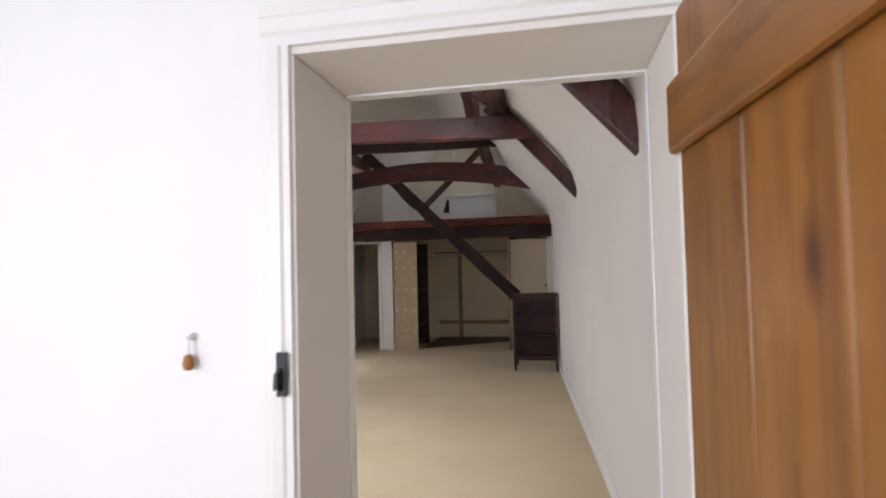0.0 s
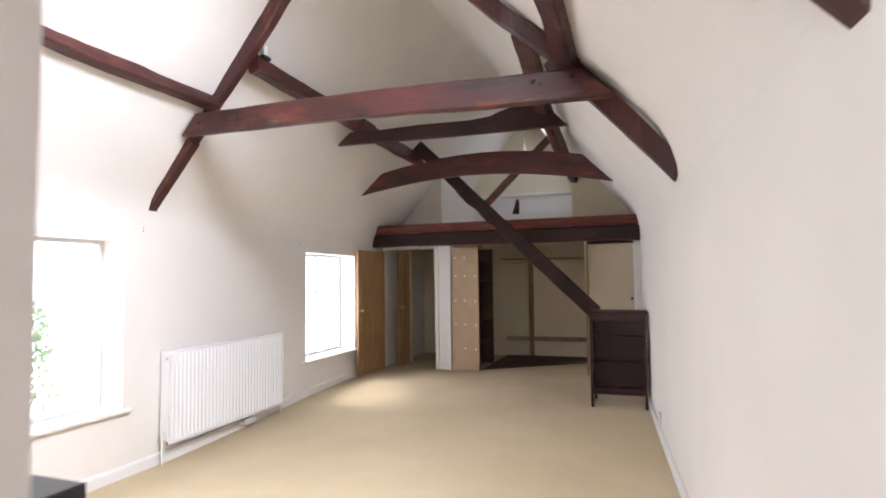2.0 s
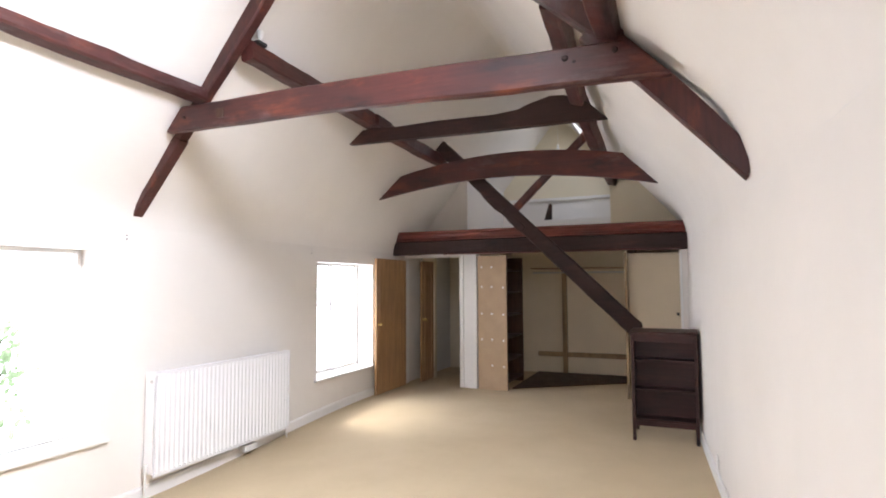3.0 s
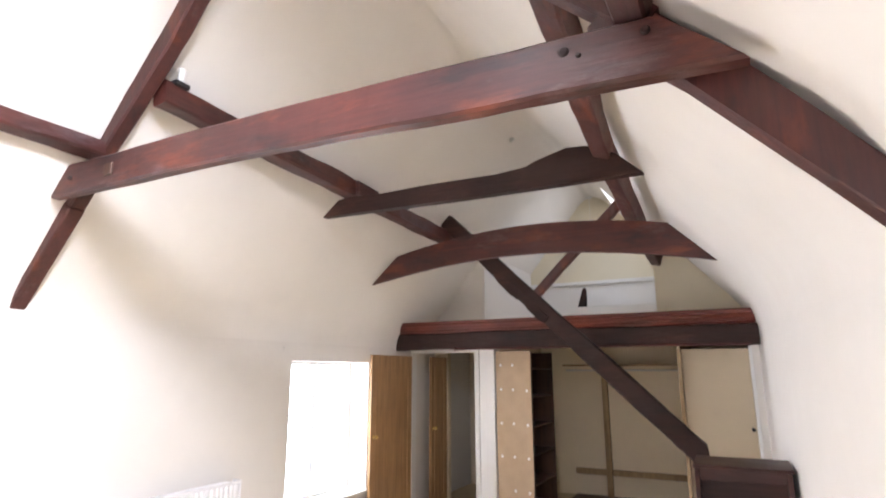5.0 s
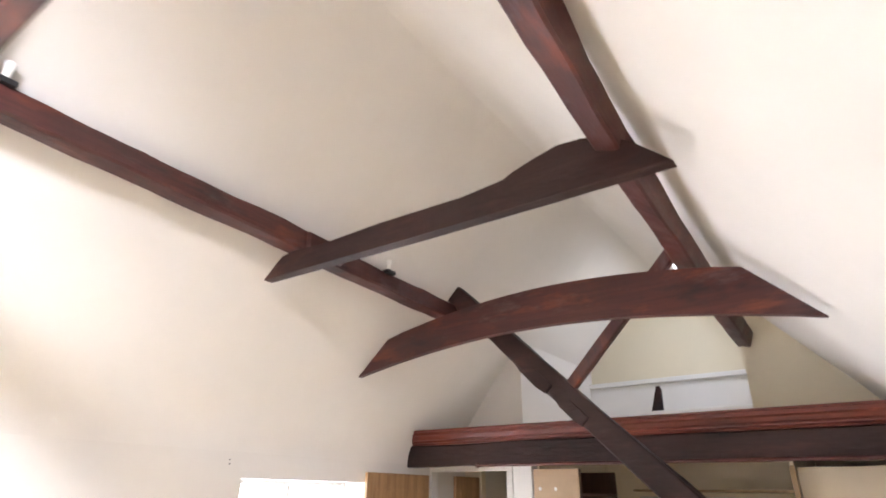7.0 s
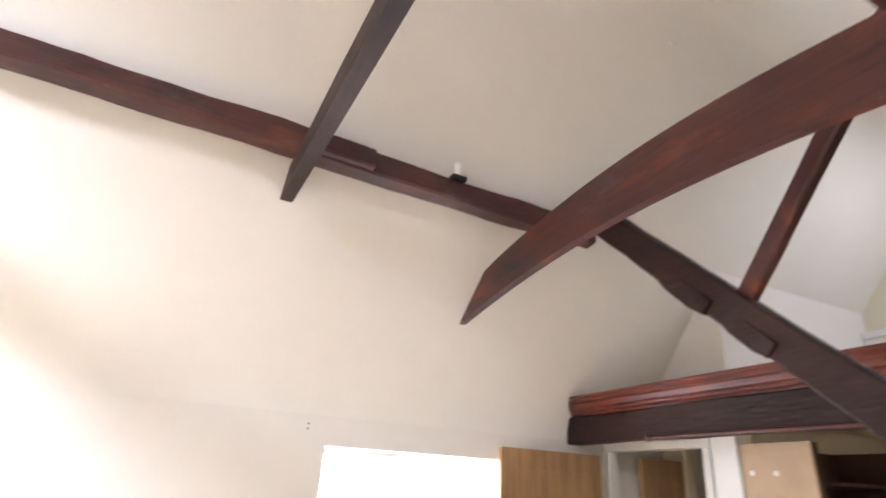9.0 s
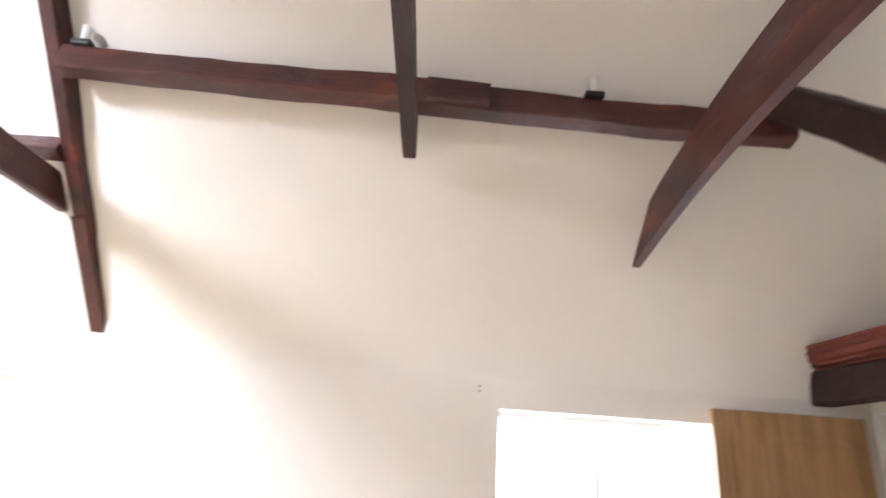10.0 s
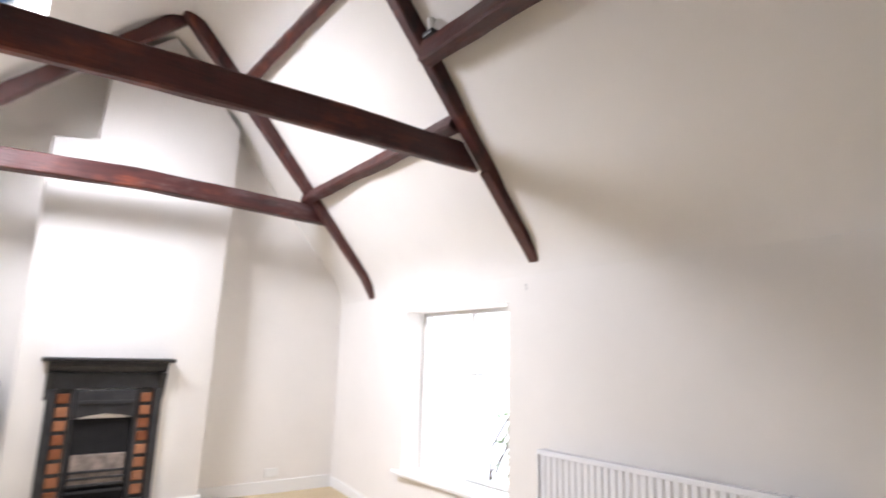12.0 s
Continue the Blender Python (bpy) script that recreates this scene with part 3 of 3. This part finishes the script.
structure("loft_trim", boxes(((LX0, 13.18, 3.17), (LX1, 13.299, 3.23)), ((LX0 + 0.9, 12.9, 2.34), (LX1, 13.21, 2.78)), bevel=0.006), WHITE, "white ledge and boxing in the loft", "trim")
prop = thing("wooden_prop", (-1.79, 12.95, 2.785), "small dark wooden prop leaning on the loft ledge", "prop")
part("block", slab([(-1.79, 2.782), (-1.65, 2.782), (-1.645, 3.04), (-1.66, 3.09), (-1.70, 3.08)], 12.95, 13.01, "y", 0.006), OAK_DARK, prop)

# ---- cupboards under the loft ----
structure("cupboard_ceiling", box((-3.62, 10.58, 2.20), (0.62, 13.2, 2.236)), CREAM, "cream boards over the cupboards", "ceiling")
structure("cupboard_wall_north", box((-3.62, 12.75, -0.1), (0.62, 12.85, 2.2)), CREAM, "cream back wall of the cupboards", "wall")
structure("cupboard_wall_divider", box((-2.44, 10.92, -0.1), (-2.36, 12.74, 2.2)), CREAM, "cream partition between the cupboards", "wall")
cf = thing("cupboard_door_frame", (-3.1, PART_Y, 0), "white painted door frame of the walk-in cupboard", "door frame", kind="structure")
part("jamb", boxes(((-3.66, 10.80, 0), (-3.60, 10.92, 2.02)), bevel=0.004), WHITE, cf)
part("jamb", boxes(((-2.665, 10.80, 0), (-2.60, 10.92, 2.02)), bevel=0.004), WHITE, cf)
part("post", boxes(((-2.598, 10.81, 0), (-2.50, 10.94, 2.19)), ((-2.498, 10.79, 0), (-2.38, 10.94, 2.19)), bevel=0.006), WHITE, cf)
part("head", boxes(((-3.66, 10.80, 2.022), (-2.60, 10.92, 2.19)), bevel=0.004), WHITE, cf)
part("plinth_block", box((-2.505, 10.775, 0), (-2.375, 10.945, 0.11), 0.006), WHITE, cf)


def flat_door(name, x, y0, y1, label, knob_y, face):
    ob = thing(name, (x, y0, 0), label, "door", kind="structure")
    part("leaf", box((x - 0.018, y0, 0.012), (x + 0.018, y1, 1.98), 0.003), DOORWOOD, ob)
    part("panel_frame", boxes(((x + face * 0.0185, y0 + 0.09, 1.82), (x + face * 0.024, y1 - 0.09, 1.84)), ((x + face * 0.0185, y0 + 0.09, 0.12), (x + face * 0.024, y1 - 0.09, 0.14)),
                              ((x + face * 0.0185, y0 + 0.09, 0.141), (x + face * 0.024, y0 + 0.105, 1.819)), ((x + face * 0.0185, y1 - 0.105, 0.141), (x + face * 0.024, y1 - 0.09, 1.819))), DOORWOOD, ob)
    part("door_knob", lathe([(0.024, 0), (0.024, 0.004), (0.009, 0.008), (0.009, 0.03), (0.02, 0.038), (0.024, 0.05), (0.018, 0.06), (0.004, 0.063)] if face > 0 else
                            [(0.024, 0), (0.024, -0.004), (0.009, -0.008), (0.009, -0.03), (0.02, -0.038), (0.024, -0.05), (0.018, -0.06), (0.004, -0.063)],
                            (x + face * 0.018, knob_y, 1.02), "x"), BRASS, ob, "polished brass knob", True)
    return ob


flat_door("door_1", -3.545, 9.71, 10.66, "light brown veneered door standing wide open against the window wall", 9.77, 1)
flat_door("door_2", -3.40, 10.95, 11.42, "brown veneered inner cupboard door ajar", 11.0, 1)
structure("cupboard_inner_jamb", boxes(((-3.60, 11.45, 0), (-3.38, 11.55, 2.19)), ((-3.05, 12.4, 0), (-2.95, 12.74, 1.75)), ((-3.37, 12.6, 1.70), (-3.06, 12.74, 1.76)), bevel=0.004), CREAM, "cream inner frame inside the cupboard", "trim")

ward = thing("wardrobe_unit", (-2.1, 10.8, 0), "chipboard wardrobe end unit with open brown shelves", "wardrobe")
part("end_panel", box((-2.355, 10.78, 0.0), (-1.895, 10.80, 2.03), 0.002), PEG, ward, "bare chipboard panel dotted with filler")
part("side_board", box((-1.93, 10.802, 0.0), (-1.90, 10.86, 2.03), 0.002), SHELFSIDE, ward)
part("back_board", box((-2.355, 10.802, 0.0), (-2.325, 11.75, 2.03), 0.002), SHELFSIDE, ward)
part("back_board", box((-2.324, 11.73, 0.0), (-1.90, 11.75, 2.03), 0.002), SHELFSIDE, ward)
for z in (0.10, 0.42, 0.76, 1.10, 1.45, 1.80):
    part("shelf", box((-2.323, 10.865, z), (-1.90, 11.728, z + 0.02), 0.002), SHELFSIDE, ward)
for i, z in enumerate((0.36, 0.75, 1.14, 1.55, 1.85)):
    for x in (-2.29, -2.13, -1.95):
        if (i, x) not in ((0, -2.29), (4, -1.95)):
            part("filler_spot", lathe([(0.017, 0), (0.014, -0.003)], (x, 10.78, z + 0.012 * math.sin(x * 40)), "y", 10), PLASTIC, ward, "dab of white filler")
rail = thing("hanging_rail", (-1.0, 12.3, 1.8), "pale hanging rail and shelf on battens in the wardrobe", "clothes rail")
part("rail", tube([(-1.88, 12.40, 1.79), (-0.20, 12.40, 1.79)], 0.014), STEEL, rail)
part("shelf", box((-1.88, 12.2, 1.85), (-0.20, 12.745, 1.872), 0.003), BATTEN, rail)
part("post", box((-1.43, 12.67, 0.018), (-1.35, 12.745, 1.845), 0.004), BATTEN, rail, "upright batten")
part("low_rail", box((-1.88, 12.69, 0.30), (-1.434, 12.748, 0.38), 0.004), BATTEN, rail, "low horizontal batten")
part("low_rail", box((-1.346, 12.69, 0.30), (-0.20, 12.748, 0.38), 0.004), BATTEN, rail, "low horizontal batten")
structure("closet_floor_shade", slab([(-1.88, 10.96), (-0.20, 12.15), (-0.20, 12.745), (-1.88, 12.745)], 0.002, 0.014, "z"), SHELFSIDE, "dark brown floor sheet in the wardrobe, with the wardrobe's shadow in its colour", "floor")
structure("closet_post", boxes(((-0.185, 10.82, 0), (-0.155, 12.74, 2.19)), bevel=0.004), CREAM, "cream side board of the wardrobe", "trim")
structure("closet_post_edge", box((-0.19, 10.806, 0), (-0.15, 10.818, 2.03), 0.003), BATTEN, "bare brown edge strip on the wardrobe side", "trim")
panel = thing("built_in_cupboard", (0.2, PART_Y, 0), "cream built-in cupboard, shade put into its colour, with a small dark knob", "cupboard")
part("leaf", box((-0.145, 10.86, 0.03), (0.52, 10.885, 2.02), 0.004), CREAM_SHADED, panel)
part("knob", lathe([(0.02, 0), (0.012, -0.012), (0.02, -0.025), (0.014, -0.036), (0.003, -0.038)], (0.49, 10.86, 1.18), "y"), BLACK, panel, "", True)
structure("cupboard_edge_trim", box((0.525, 10.82, 0), (0.56, 10.9, 2.19), 0.004), WHITE, "white edge trim beside the cupboard door", "trim")
structure("cupboard_end_wall", box((0.562, 10.84, 0), (0.70, 10.9, 2.19)), PLASTER, "cream plaster return", "wall")

# ---- bookcase ----
BX0, BX1, BY0, BY1 = 0.045, 0.672, 8.72, 9.22
bk = thing("bookcase", ((BX0 + BX1) / 2, BY0, 0), "small dark brown open bookcase on tall legs by the wall", "bookcase")
for x in (BX0, BX1 - 0.03):
    part("side_panel", slab([(BY0 + 0.05, 0.20), (BY1, 0.20), (BY1, 1.08), (BY0 + 0.03, 1.08)], x, x + 0.022, "x", 0.003), SHELF_WOOD, bk)
    for y in (BY0, BY1 - 0.035):
        part("leg", slab([(y, 0.0), (y + 0.03, 0.0), (y + 0.04, 1.075), (y + 0.005, 1.075)], x - 0.006, x + 0.028, "x", 0.004), SHELF_WOOD, bk)
part("top", box((BX0 - 0.015, BY0 - 0.02, 1.082), (BX1 + 0.012, BY1 + 0.01, 1.105), 0.005), SHELF_WOOD, bk)
part("back_panel", box((BX0 + 0.023, BY0 + 0.20, 0.2), (BX1 - 0.031, BY0 + 0.212, 1.08)), SHELF_WOOD, bk)
for z in (0.20, 0.50, 0.80):
    part("shelf", box((BX0 + 0.023, BY0 + 0.012, z), (BX1 - 0.031, BY0 + 0.198, z + 0.022), 0.003), SHELF_WOOD, bk)
part("apron", box((BX0 + 0.023, BY0 + 0.014, 0.15), (BX1 - 0.031, BY0 + 0.03, 0.198), 0.002), SHELF_WOOD, bk)
part("cap_rail", box((BX0 + 0.023, BY0 + 0.012, 1.0), (BX1 - 0.031, BY0 + 0.03, 1.08), 0.002), SHELF_WOOD, bk)

# ---- radiator ----
RY0, RY1, RZ0, RZ1 = 5.95, 7.70, 0.03, 0.88
rad = thing("radiator", (-3.53, 6.8, RZ0), "white ribbed panel radiator on the window wall", "radiator")
n = 34
rp = []
for i in range(n):
    a, b = RY0 + 0.03 + (RY1 - RY0 - 0.06) * i / n, RY0 + 0.03 + (RY1 - RY0 - 0.06) * (i + 1) / n
    q = (b - a)
    rp += [(-3.488, a), (-3.488, a + q * 0.22), (-3.475, a + q * 0.42), (-3.475, a + q * 0.80)]
rp += [(-3.488, RY1 - 0.03), (-3.50, RY1 - 0.03), (-3.50, RY0 + 0.03)]
part("panel", slab(rp, RZ0 + 0.02, RZ1 - 0.03, "z"), RADPAINT, rad)
part("back_panel", box((-3.575, RY0 + 0.02, RZ0 + 0.02), (-3.555, RY1 - 0.02, RZ1 - 0.03), 0.004), RADPAINT, rad)
part("grille", boxes(*[((-3.575, RY0 + 0.01 + 0.032 * i, RZ1 - 0.028), (-3.482, RY0 + 0.02 + 0.032 * i, RZ1 - 0.005)) for i in range(52)]), RADPAINT, rad)
for y in (RY0, RY1 - 0.012):
    part("end_cover", box((-3.578, y, RZ0 + 0.03), (-3.478, y + 0.012, RZ1), 0.004), RADPAINT, rad)
part("header", boxes(((-3.49, RY0 + 0.012, RZ1 - 0.03), (-3.478, RY1 - 0.012, RZ1)), ((-3.49, RY0 + 0.012, RZ0), (-3.478, RY1 - 0.012, RZ0 + 0.03)), bevel=0.004), RADPAINT, rad)
for y in (RY0 - 0.02, RY1 + 0.02):
    part("pipe", tube([(-3.53, y, floor_z(-3.53, y) + 0.001), (-3.53, y, RZ0 + 0.07)], 0.009), WHITE, rad)
    part("valve", lathe([(0.013, 0), (0.016, 0.01), (0.016, 0.05), (0.02, 0.055), (0.02, 0.085), (0.012, 0.09)], (-3.53, y, RZ0 + 0.03)), PLASTIC, rad)
part("bleed_plug", lathe([(0.014, 0), (0.014, -0.008), (0.006, -0.01)], (-3.50, RY0 - 0.0, RZ1 - 0.07), "y"), STEEL, rad)
sock = thing("floor_bracket", (-3.5, 7.1, 0), "small white box under the radiator on the skirting", "junction box")
part("box", box((-3.585, 7.05, -0.06), (-3.50, 7.22, 0.0), 0.006), PLASTIC, sock)

# ---- windows ----


def window(i, y0, y1):
    xm = left_x((y0 + y1) / 2)
    wd = thing("window_%d" % i, (xm - 0.27, (y0 + y1) / 2, WIN_Z[0]), "white painted casement window in a deep plaster reveal", "window", kind="structure")
    z0, z1 = WIN_Z
    x0, x1 = xm - 0.32, xm - 0.26
    part("window_frame", boxes(((x0, y0, z0 + 0.03), (x1, y0 + 0.035, z1)), ((x0, y1 - 0.035, z0 + 0.03), (x1, y1, z1)), ((x0, y0 + 0.036, z1 - 0.035), (x1, y1 - 0.036, z1)), ((x0, y0 + 0.036, z0 + 0.03), (x1, y1 - 0.036, z0 + 0.065)), bevel=0.005), WHITE, wd)
    ym = (y0 + y1) / 2
    part("mullion", box((x0, ym - 0.018, z0 + 0.066), (x1, ym + 0.018, z1 - 0.036), 0.005), WHITE, wd)
    zt = z0 + 0.62 * (z1 - z0)
    for a, b in ((y0 + 0.036, ym - 0.019), (ym + 0.019, y1 - 0.036)):
        part("glazing_bar", box((x0 + 0.015, a, zt - 0.009), (x1 - 0.01, b, zt + 0.009), 0.003), WHITE, wd)
        for c, d in ((z0 + 0.066, zt - 0.0095), (zt + 0.0095, z1 - 0.036)):
            p = part("pane", box((x0 + 0.028, a, c), (x0 + 0.032, b, d)), GLASS, wd)
            p.visible_shadow = False
    part("window_sill", box((xm - 0.259, y0 + 0.002, z0 + 0.002), (xm - 0.004, y1 - 0.002, z0 + 0.028), 0.004), WHITE, wd)
    part("sill_nose", box((xm + 0.002, y0 - 0.06, z0 - 0.004), (xm + 0.045, y1 + 0.06, z0 + 0.026), 0.006), WHITE, wd)


window(1, *WIN[0])
window(2, *WIN[1])


def skylight(i, a, b, y0, y1):
    p0, p1 = Vector(right_roof(a, y0)), Vector(right_roof(b, y0))
    q0, q1 = Vector(right_roof(a, y1)), Vector(right_roof(b, y1))
    out = Vector((0.5, 0, 0.5)) * 0.36
    wd = thing("skylight_%d" % i, p0, "white framed roof light in the sloping ceiling", "skylight", kind="structure")
    for s, e in ((p0, p1), (q0, q1), (p0, q0), (p1, q1)):
        part("frame", hewn([s + out, e + out], 0.05, 0.05, (0.7, 0, 0.7), 0.0, 0, n=2, chamfer=0.005), WHITE, wd)
    bm = bmesh.new()
    bm.faces.new([bm.verts.new(p + out * 1.1) for p in (p0, p1, q1, q0)])
    p = part("pane", bm, GLASS, wd)
    p.visible_shadow = False


for i, s in enumerate(SKY):
    skylight(i + 1, *s)

# ---- fireplace ----
FX, FY = -1.345, 2.7
fp = thing("fireplace", (FX, FY, 0), "black cast-iron Victorian fireplace with terracotta tile panels", "fireplace")
part("mantel_shelf", slab([(2.69, 1.355), (2.86, 1.355), (2.875, 1.37), (2.875, 1.385), (2.69, 1.39)], FX - 0.52, FX + 0.52, "x", 0.004), IRON, fp)
part("mantel_moulding", slab([(2.69, 1.265), (2.76, 1.265), (2.78, 1.28), (2.80, 1.315), (2.84, 1.353), (2.69, 1.353)], FX - 0.47, FX + 0.47, "x", 0.004), IRON, fp)
part("frieze", box((FX - 0.45, 2.69, 1.12), (FX + 0.45, 2.745, 1.264), 0.006), IRON, fp)
for s in (-1, 1):
    part("jamb", box((FX + s * 0.45, 2.69, 0.0), (FX + s * 0.385, 2.76, 1.118), 0.008), IRON, fp)
    part("inner_jamb", box((FX + s * 0.265, 2.69, 0.16), (FX + s * 0.235, 2.73, 1.118), 0.006), IRON, fp)
    part("tile_backing", box((FX + s * 0.384, 2.69, 0.16), (FX + s * 0.266, 2.705, 1.118)), IRON, fp)
    for k in range(8):
        z = 0.19 + 0.115 * k
        part("tile", box((FX + s * 0.372, 2.7055, z), (FX + s * 0.278, 2.722, z + 0.084), 0.006), TILE, fp)
    part("corbel", slab([(2.69, 1.0), (2.745, 1.12), (2.82, 1.262), (2.69, 1.262)], FX + s * 0.47, FX + s * 0.42, "x", 0.006), IRON, fp)
part("base", box((FX - 0.45, 2.69, 0.0), (FX + 0.45, 2.765, 0.158), 0.006), IRON, fp)
hood = [(FX - 0.234, 0.86), (FX - 0.12, 0.90), (FX, 0.915), (FX + 0.12, 0.90), (FX + 0.234, 0.86), (FX + 0.234, 1.11), (FX - 0.234, 1.11)]
part("hood", slab(hood, 2.69, 2.76, "y", 0.01), IRON, fp, "arched iron smoke hood")
part("hood_sheen_band", box((FX - 0.22, 2.762, 0.99), (FX + 0.22, 2.775, 1.02), 0.004), IRON, fp, "raised iron strip added for the soft sheen on the hood")
part("firebox", boxes(((FX - 0.234, 2.60, 0.16), (FX + 0.234, 2.704, 0.86))), RECESS_DARK, fp)
part("grate", boxes(*[((FX - 0.22, 2.73, 0.24 + 0.055 * k), (FX + 0.22, 2.745, 0.262 + 0.055 * k)) for k in range(4)], bevel=0.003), IRON, fp)
part("fire_brick", box((FX - 0.21, 2.705, 0.30), (FX + 0.21, 2.728, 0.56), 0.01), ASH, fp, "ashy pale fire back")
hearth = thing("hearth", (FX, 2.95, 0), "black slate hearth slab before the fireplace", "hearth")
part("slab", box((FX - 0.6, 2.705, -0.03), (FX + 0.6, 3.08, 0.025), 0.006), STONE, hearth)

# cabinet beside the doorway
cb = thing("cabinet", (-0.43, 2.5, 0), "narrow black cabinet with a moulded top beside the doorway", "cabinet")
part("body", box((-0.55, 2.362, 0.0), (-0.325, 2.60, 1.10), 0.006), BLACK, cb)
part("top", slab([(2.362, 1.10), (2.605, 1.10), (2.61, 1.115), (2.62, 1.12), (2.62, 1.135), (2.632, 1.14), (2.632, 1.168), (2.362, 1.17)], -0.56, -0.30, "x", 0.003), BLACK, cb)
part("side_moulding", slab([(-0.324, 1.10), (-0.315, 1.115), (-0.305, 1.12), (-0.305, 1.099), (-0.30, 1.085), (-0.324, 1.05)], 2.385, 2.60, "y", 0.002), BLACK, cb)
part("door", box((-0.53, 2.601, 0.08), (-0.355, 2.615, 1.06), 0.004), BLACK, cb)

# ---- skirtings ----


def skirting(name, line, side):
    bm, prev = bmesh.new(), None
    for x, y in line:
        z = floor_z(x, y) - 0.01
        ring = [bm.verts.new((x + side * a, y, z + b)) for a, b in ((0, 0), (0.018, 0), (0.018, 0.095), (0.012, 0.112), (0.0, 0.118))]
        if prev:
            for i in range(5):
                bm.faces.new((prev[i], prev[(i + 1) % 5], ring[(i + 1) % 5], ring[i]))
        prev = ring
    structure(name, bm, WHITE, "white painted skirting board along the wall", "skirting")


skirting("baseboard_west", [(left_x(y) + 0.001, y) for y in steps(Y_IN, 10.75, 40)], 1)
skirting("baseboard_east", [(right_x(y) - 0.001, y) for y in steps(Y_IN, 10.8, 40)], -1)
structure("baseboard_south", boxes(((-3.8, Y_IN, -0.14), (-2.243, Y_IN + 0.018, 0.09)), ((-0.285, Y_IN, -0.1), (DX0 - 0.03, Y_IN + 0.018, 0.11)), bevel=0.004), WHITE, "white painted skirting board", "skirting")
structure("baseboard_chimney", boxes(((-2.222, 2.702, -0.1), (-1.80, 2.72, 0.11)), ((-0.89, 2.702, -0.1), (-0.64, 2.72, 0.11)), ((-2.241, 2.361, -0.12), (-2.223, 2.72, 0.11)), bevel=0.004), WHITE, "white painted skirting board", "skirting")

# ---- small fittings ----


def spot(x, y, z, label="small white spotlight on a dark bracket on the purlin"):
    ob = thing("spotlight", (x, y, z), label, "spotlight", "spotlights")
    part("bracket", box((x - 0.03, y - 0.05, z - 0.02), (x + 0.03, y + 0.05, z + 0.012), 0.006), BLACK, ob)
    part("lamp_head", lathe([(0.012, 0.012), (0.02, 0.02), (0.022, 0.07), (0.028, 0.095), (0.026, 0.10)], (x, y, z)), PLASTIC, ob, "white lamp head", True)


spot(-2.475, 6.0, 3.508)
spot(-2.50, 8.72, 3.448)
det = thing("smoke_sensor", (-1.73, 9.9, 4.50), "small white sensor on the sloping ceiling", "sensor")
part("body", lathe([(0.03, 0.0), (0.03, -0.015), (0.02, -0.03), (0.005, -0.032)], (-1.73, 9.9, 4.50)), PLASTIC, det, "", True)
pend = thing("lamp_holder", (-1.54, 13.1, 4.2), "small pale lamp holder at the loft ridge", "light fitting")
part("rose", lathe([(0.05, 0.0), (0.05, -0.015), (0.02, -0.03)], (-1.54, 13.1, 4.64)), PLASTIC, pend)
part("flex", tube([(-1.54, 13.1, 4.62), (-1.54, 13.1, 4.2)], 0.004, 6), PLASTIC, pend)
part("holder", lathe([(0.012, 0.06), (0.02, 0.05), (0.022, 0.0), (0.03, -0.03), (0.034, -0.07), (0.02, -0.10), (0.004, -0.11)], (-1.54, 13.1, 4.17)), PLASTIC, pend, "", True)
for y, z in ((5.75, 1.98), (8.28, 1.99)):
    hk = thing("curtain_bracket", (left_x(y), y, z), "two small screw holes drilled in the plaster beside the window", "screw holes", "screw holes")
    for dz in (0, 0.03):
        part("hole", lathe([(0.006, -0.001), (0.006, 0.002)], (left_x(y), y, z + dz), "x", 8), BLACK, hk)
so = thing("wall_socket", (0.78, 7.6, 0.2), "white plastic socket low on the long wall", "socket")
part("plate", box((right_x(7.6) - 0.014, 7.52, 0.14), (right_x(7.6) - 0.001, 7.67, 0.23), 0.004), PLASTIC, so)
so = thing("wall_socket", (-3.0, 2.31, 0.2), "white plastic double socket above the skirting", "socket")
part("plate", box((-3.15, Y_IN + 0.001, 0.13), (-3.0, Y_IN + 0.014, 0.22), 0.004), PLASTIC, so)

# ---- outside ----
structure("ground", box((-400, -400, -3.2), (400, 400, -3.0)), GRASS, "grass ground outside the house", "ground")


def climber(y, seed):
    """A creeper on the outer face of the wall, with leaves before the window."""
    rnd = random.Random(seed)
    pl = thing("climbing_plant", (-4.02, y - 0.4, -3.0), "green leafy creeper growing outside the window", "plant")
    vs, fs = [], []
    tips = [(y + rnd.uniform(-0.10, 0.10), rnd.uniform(0.5, 1.25)) for _ in range(9)]
    for ty, tz in tips:
        part("stem", tube([(-4.03, y - 0.4, -3.0), (-4.06, y - 0.45, -1.0), (-4.10, y - 0.3, tz - 0.5), (-4.14, ty, tz)], 0.007, 5), BARK, pl)
        for _ in range(34):
            p = Vector((-4.14 + rnd.gauss(0, 0.05), ty + rnd.gauss(0, 0.07), tz + rnd.gauss(0, 0.10)))
            a = Vector((rnd.gauss(0, 0.5), rnd.gauss(0, 1), rnd.gauss(0, 1))).normalized()
            b = a.cross(Vector((1, rnd.gauss(0, 0.4), rnd.gauss(0, 0.4)))).normalized()
            s, k = rnd.uniform(0.02, 0.04), len(vs)
            vs += [p + a * s, p + a * s * 0.2 + b * s * 0.6, p - a * s * 0.8, p + a * s * 0.2 - b * s * 0.6]
            fs.append((k, k + 1, k + 2, k + 3))
    me = bpy.data.meshes.new("leaves")
    me.from_pydata(vs, [], fs)
    me.materials.append(LEAF)
    lv = new("leaves", me)
    lv.parent = pl
    lv.matrix_parent_inverse = pl.matrix_basis.inverted()


climber(5.12, 5)
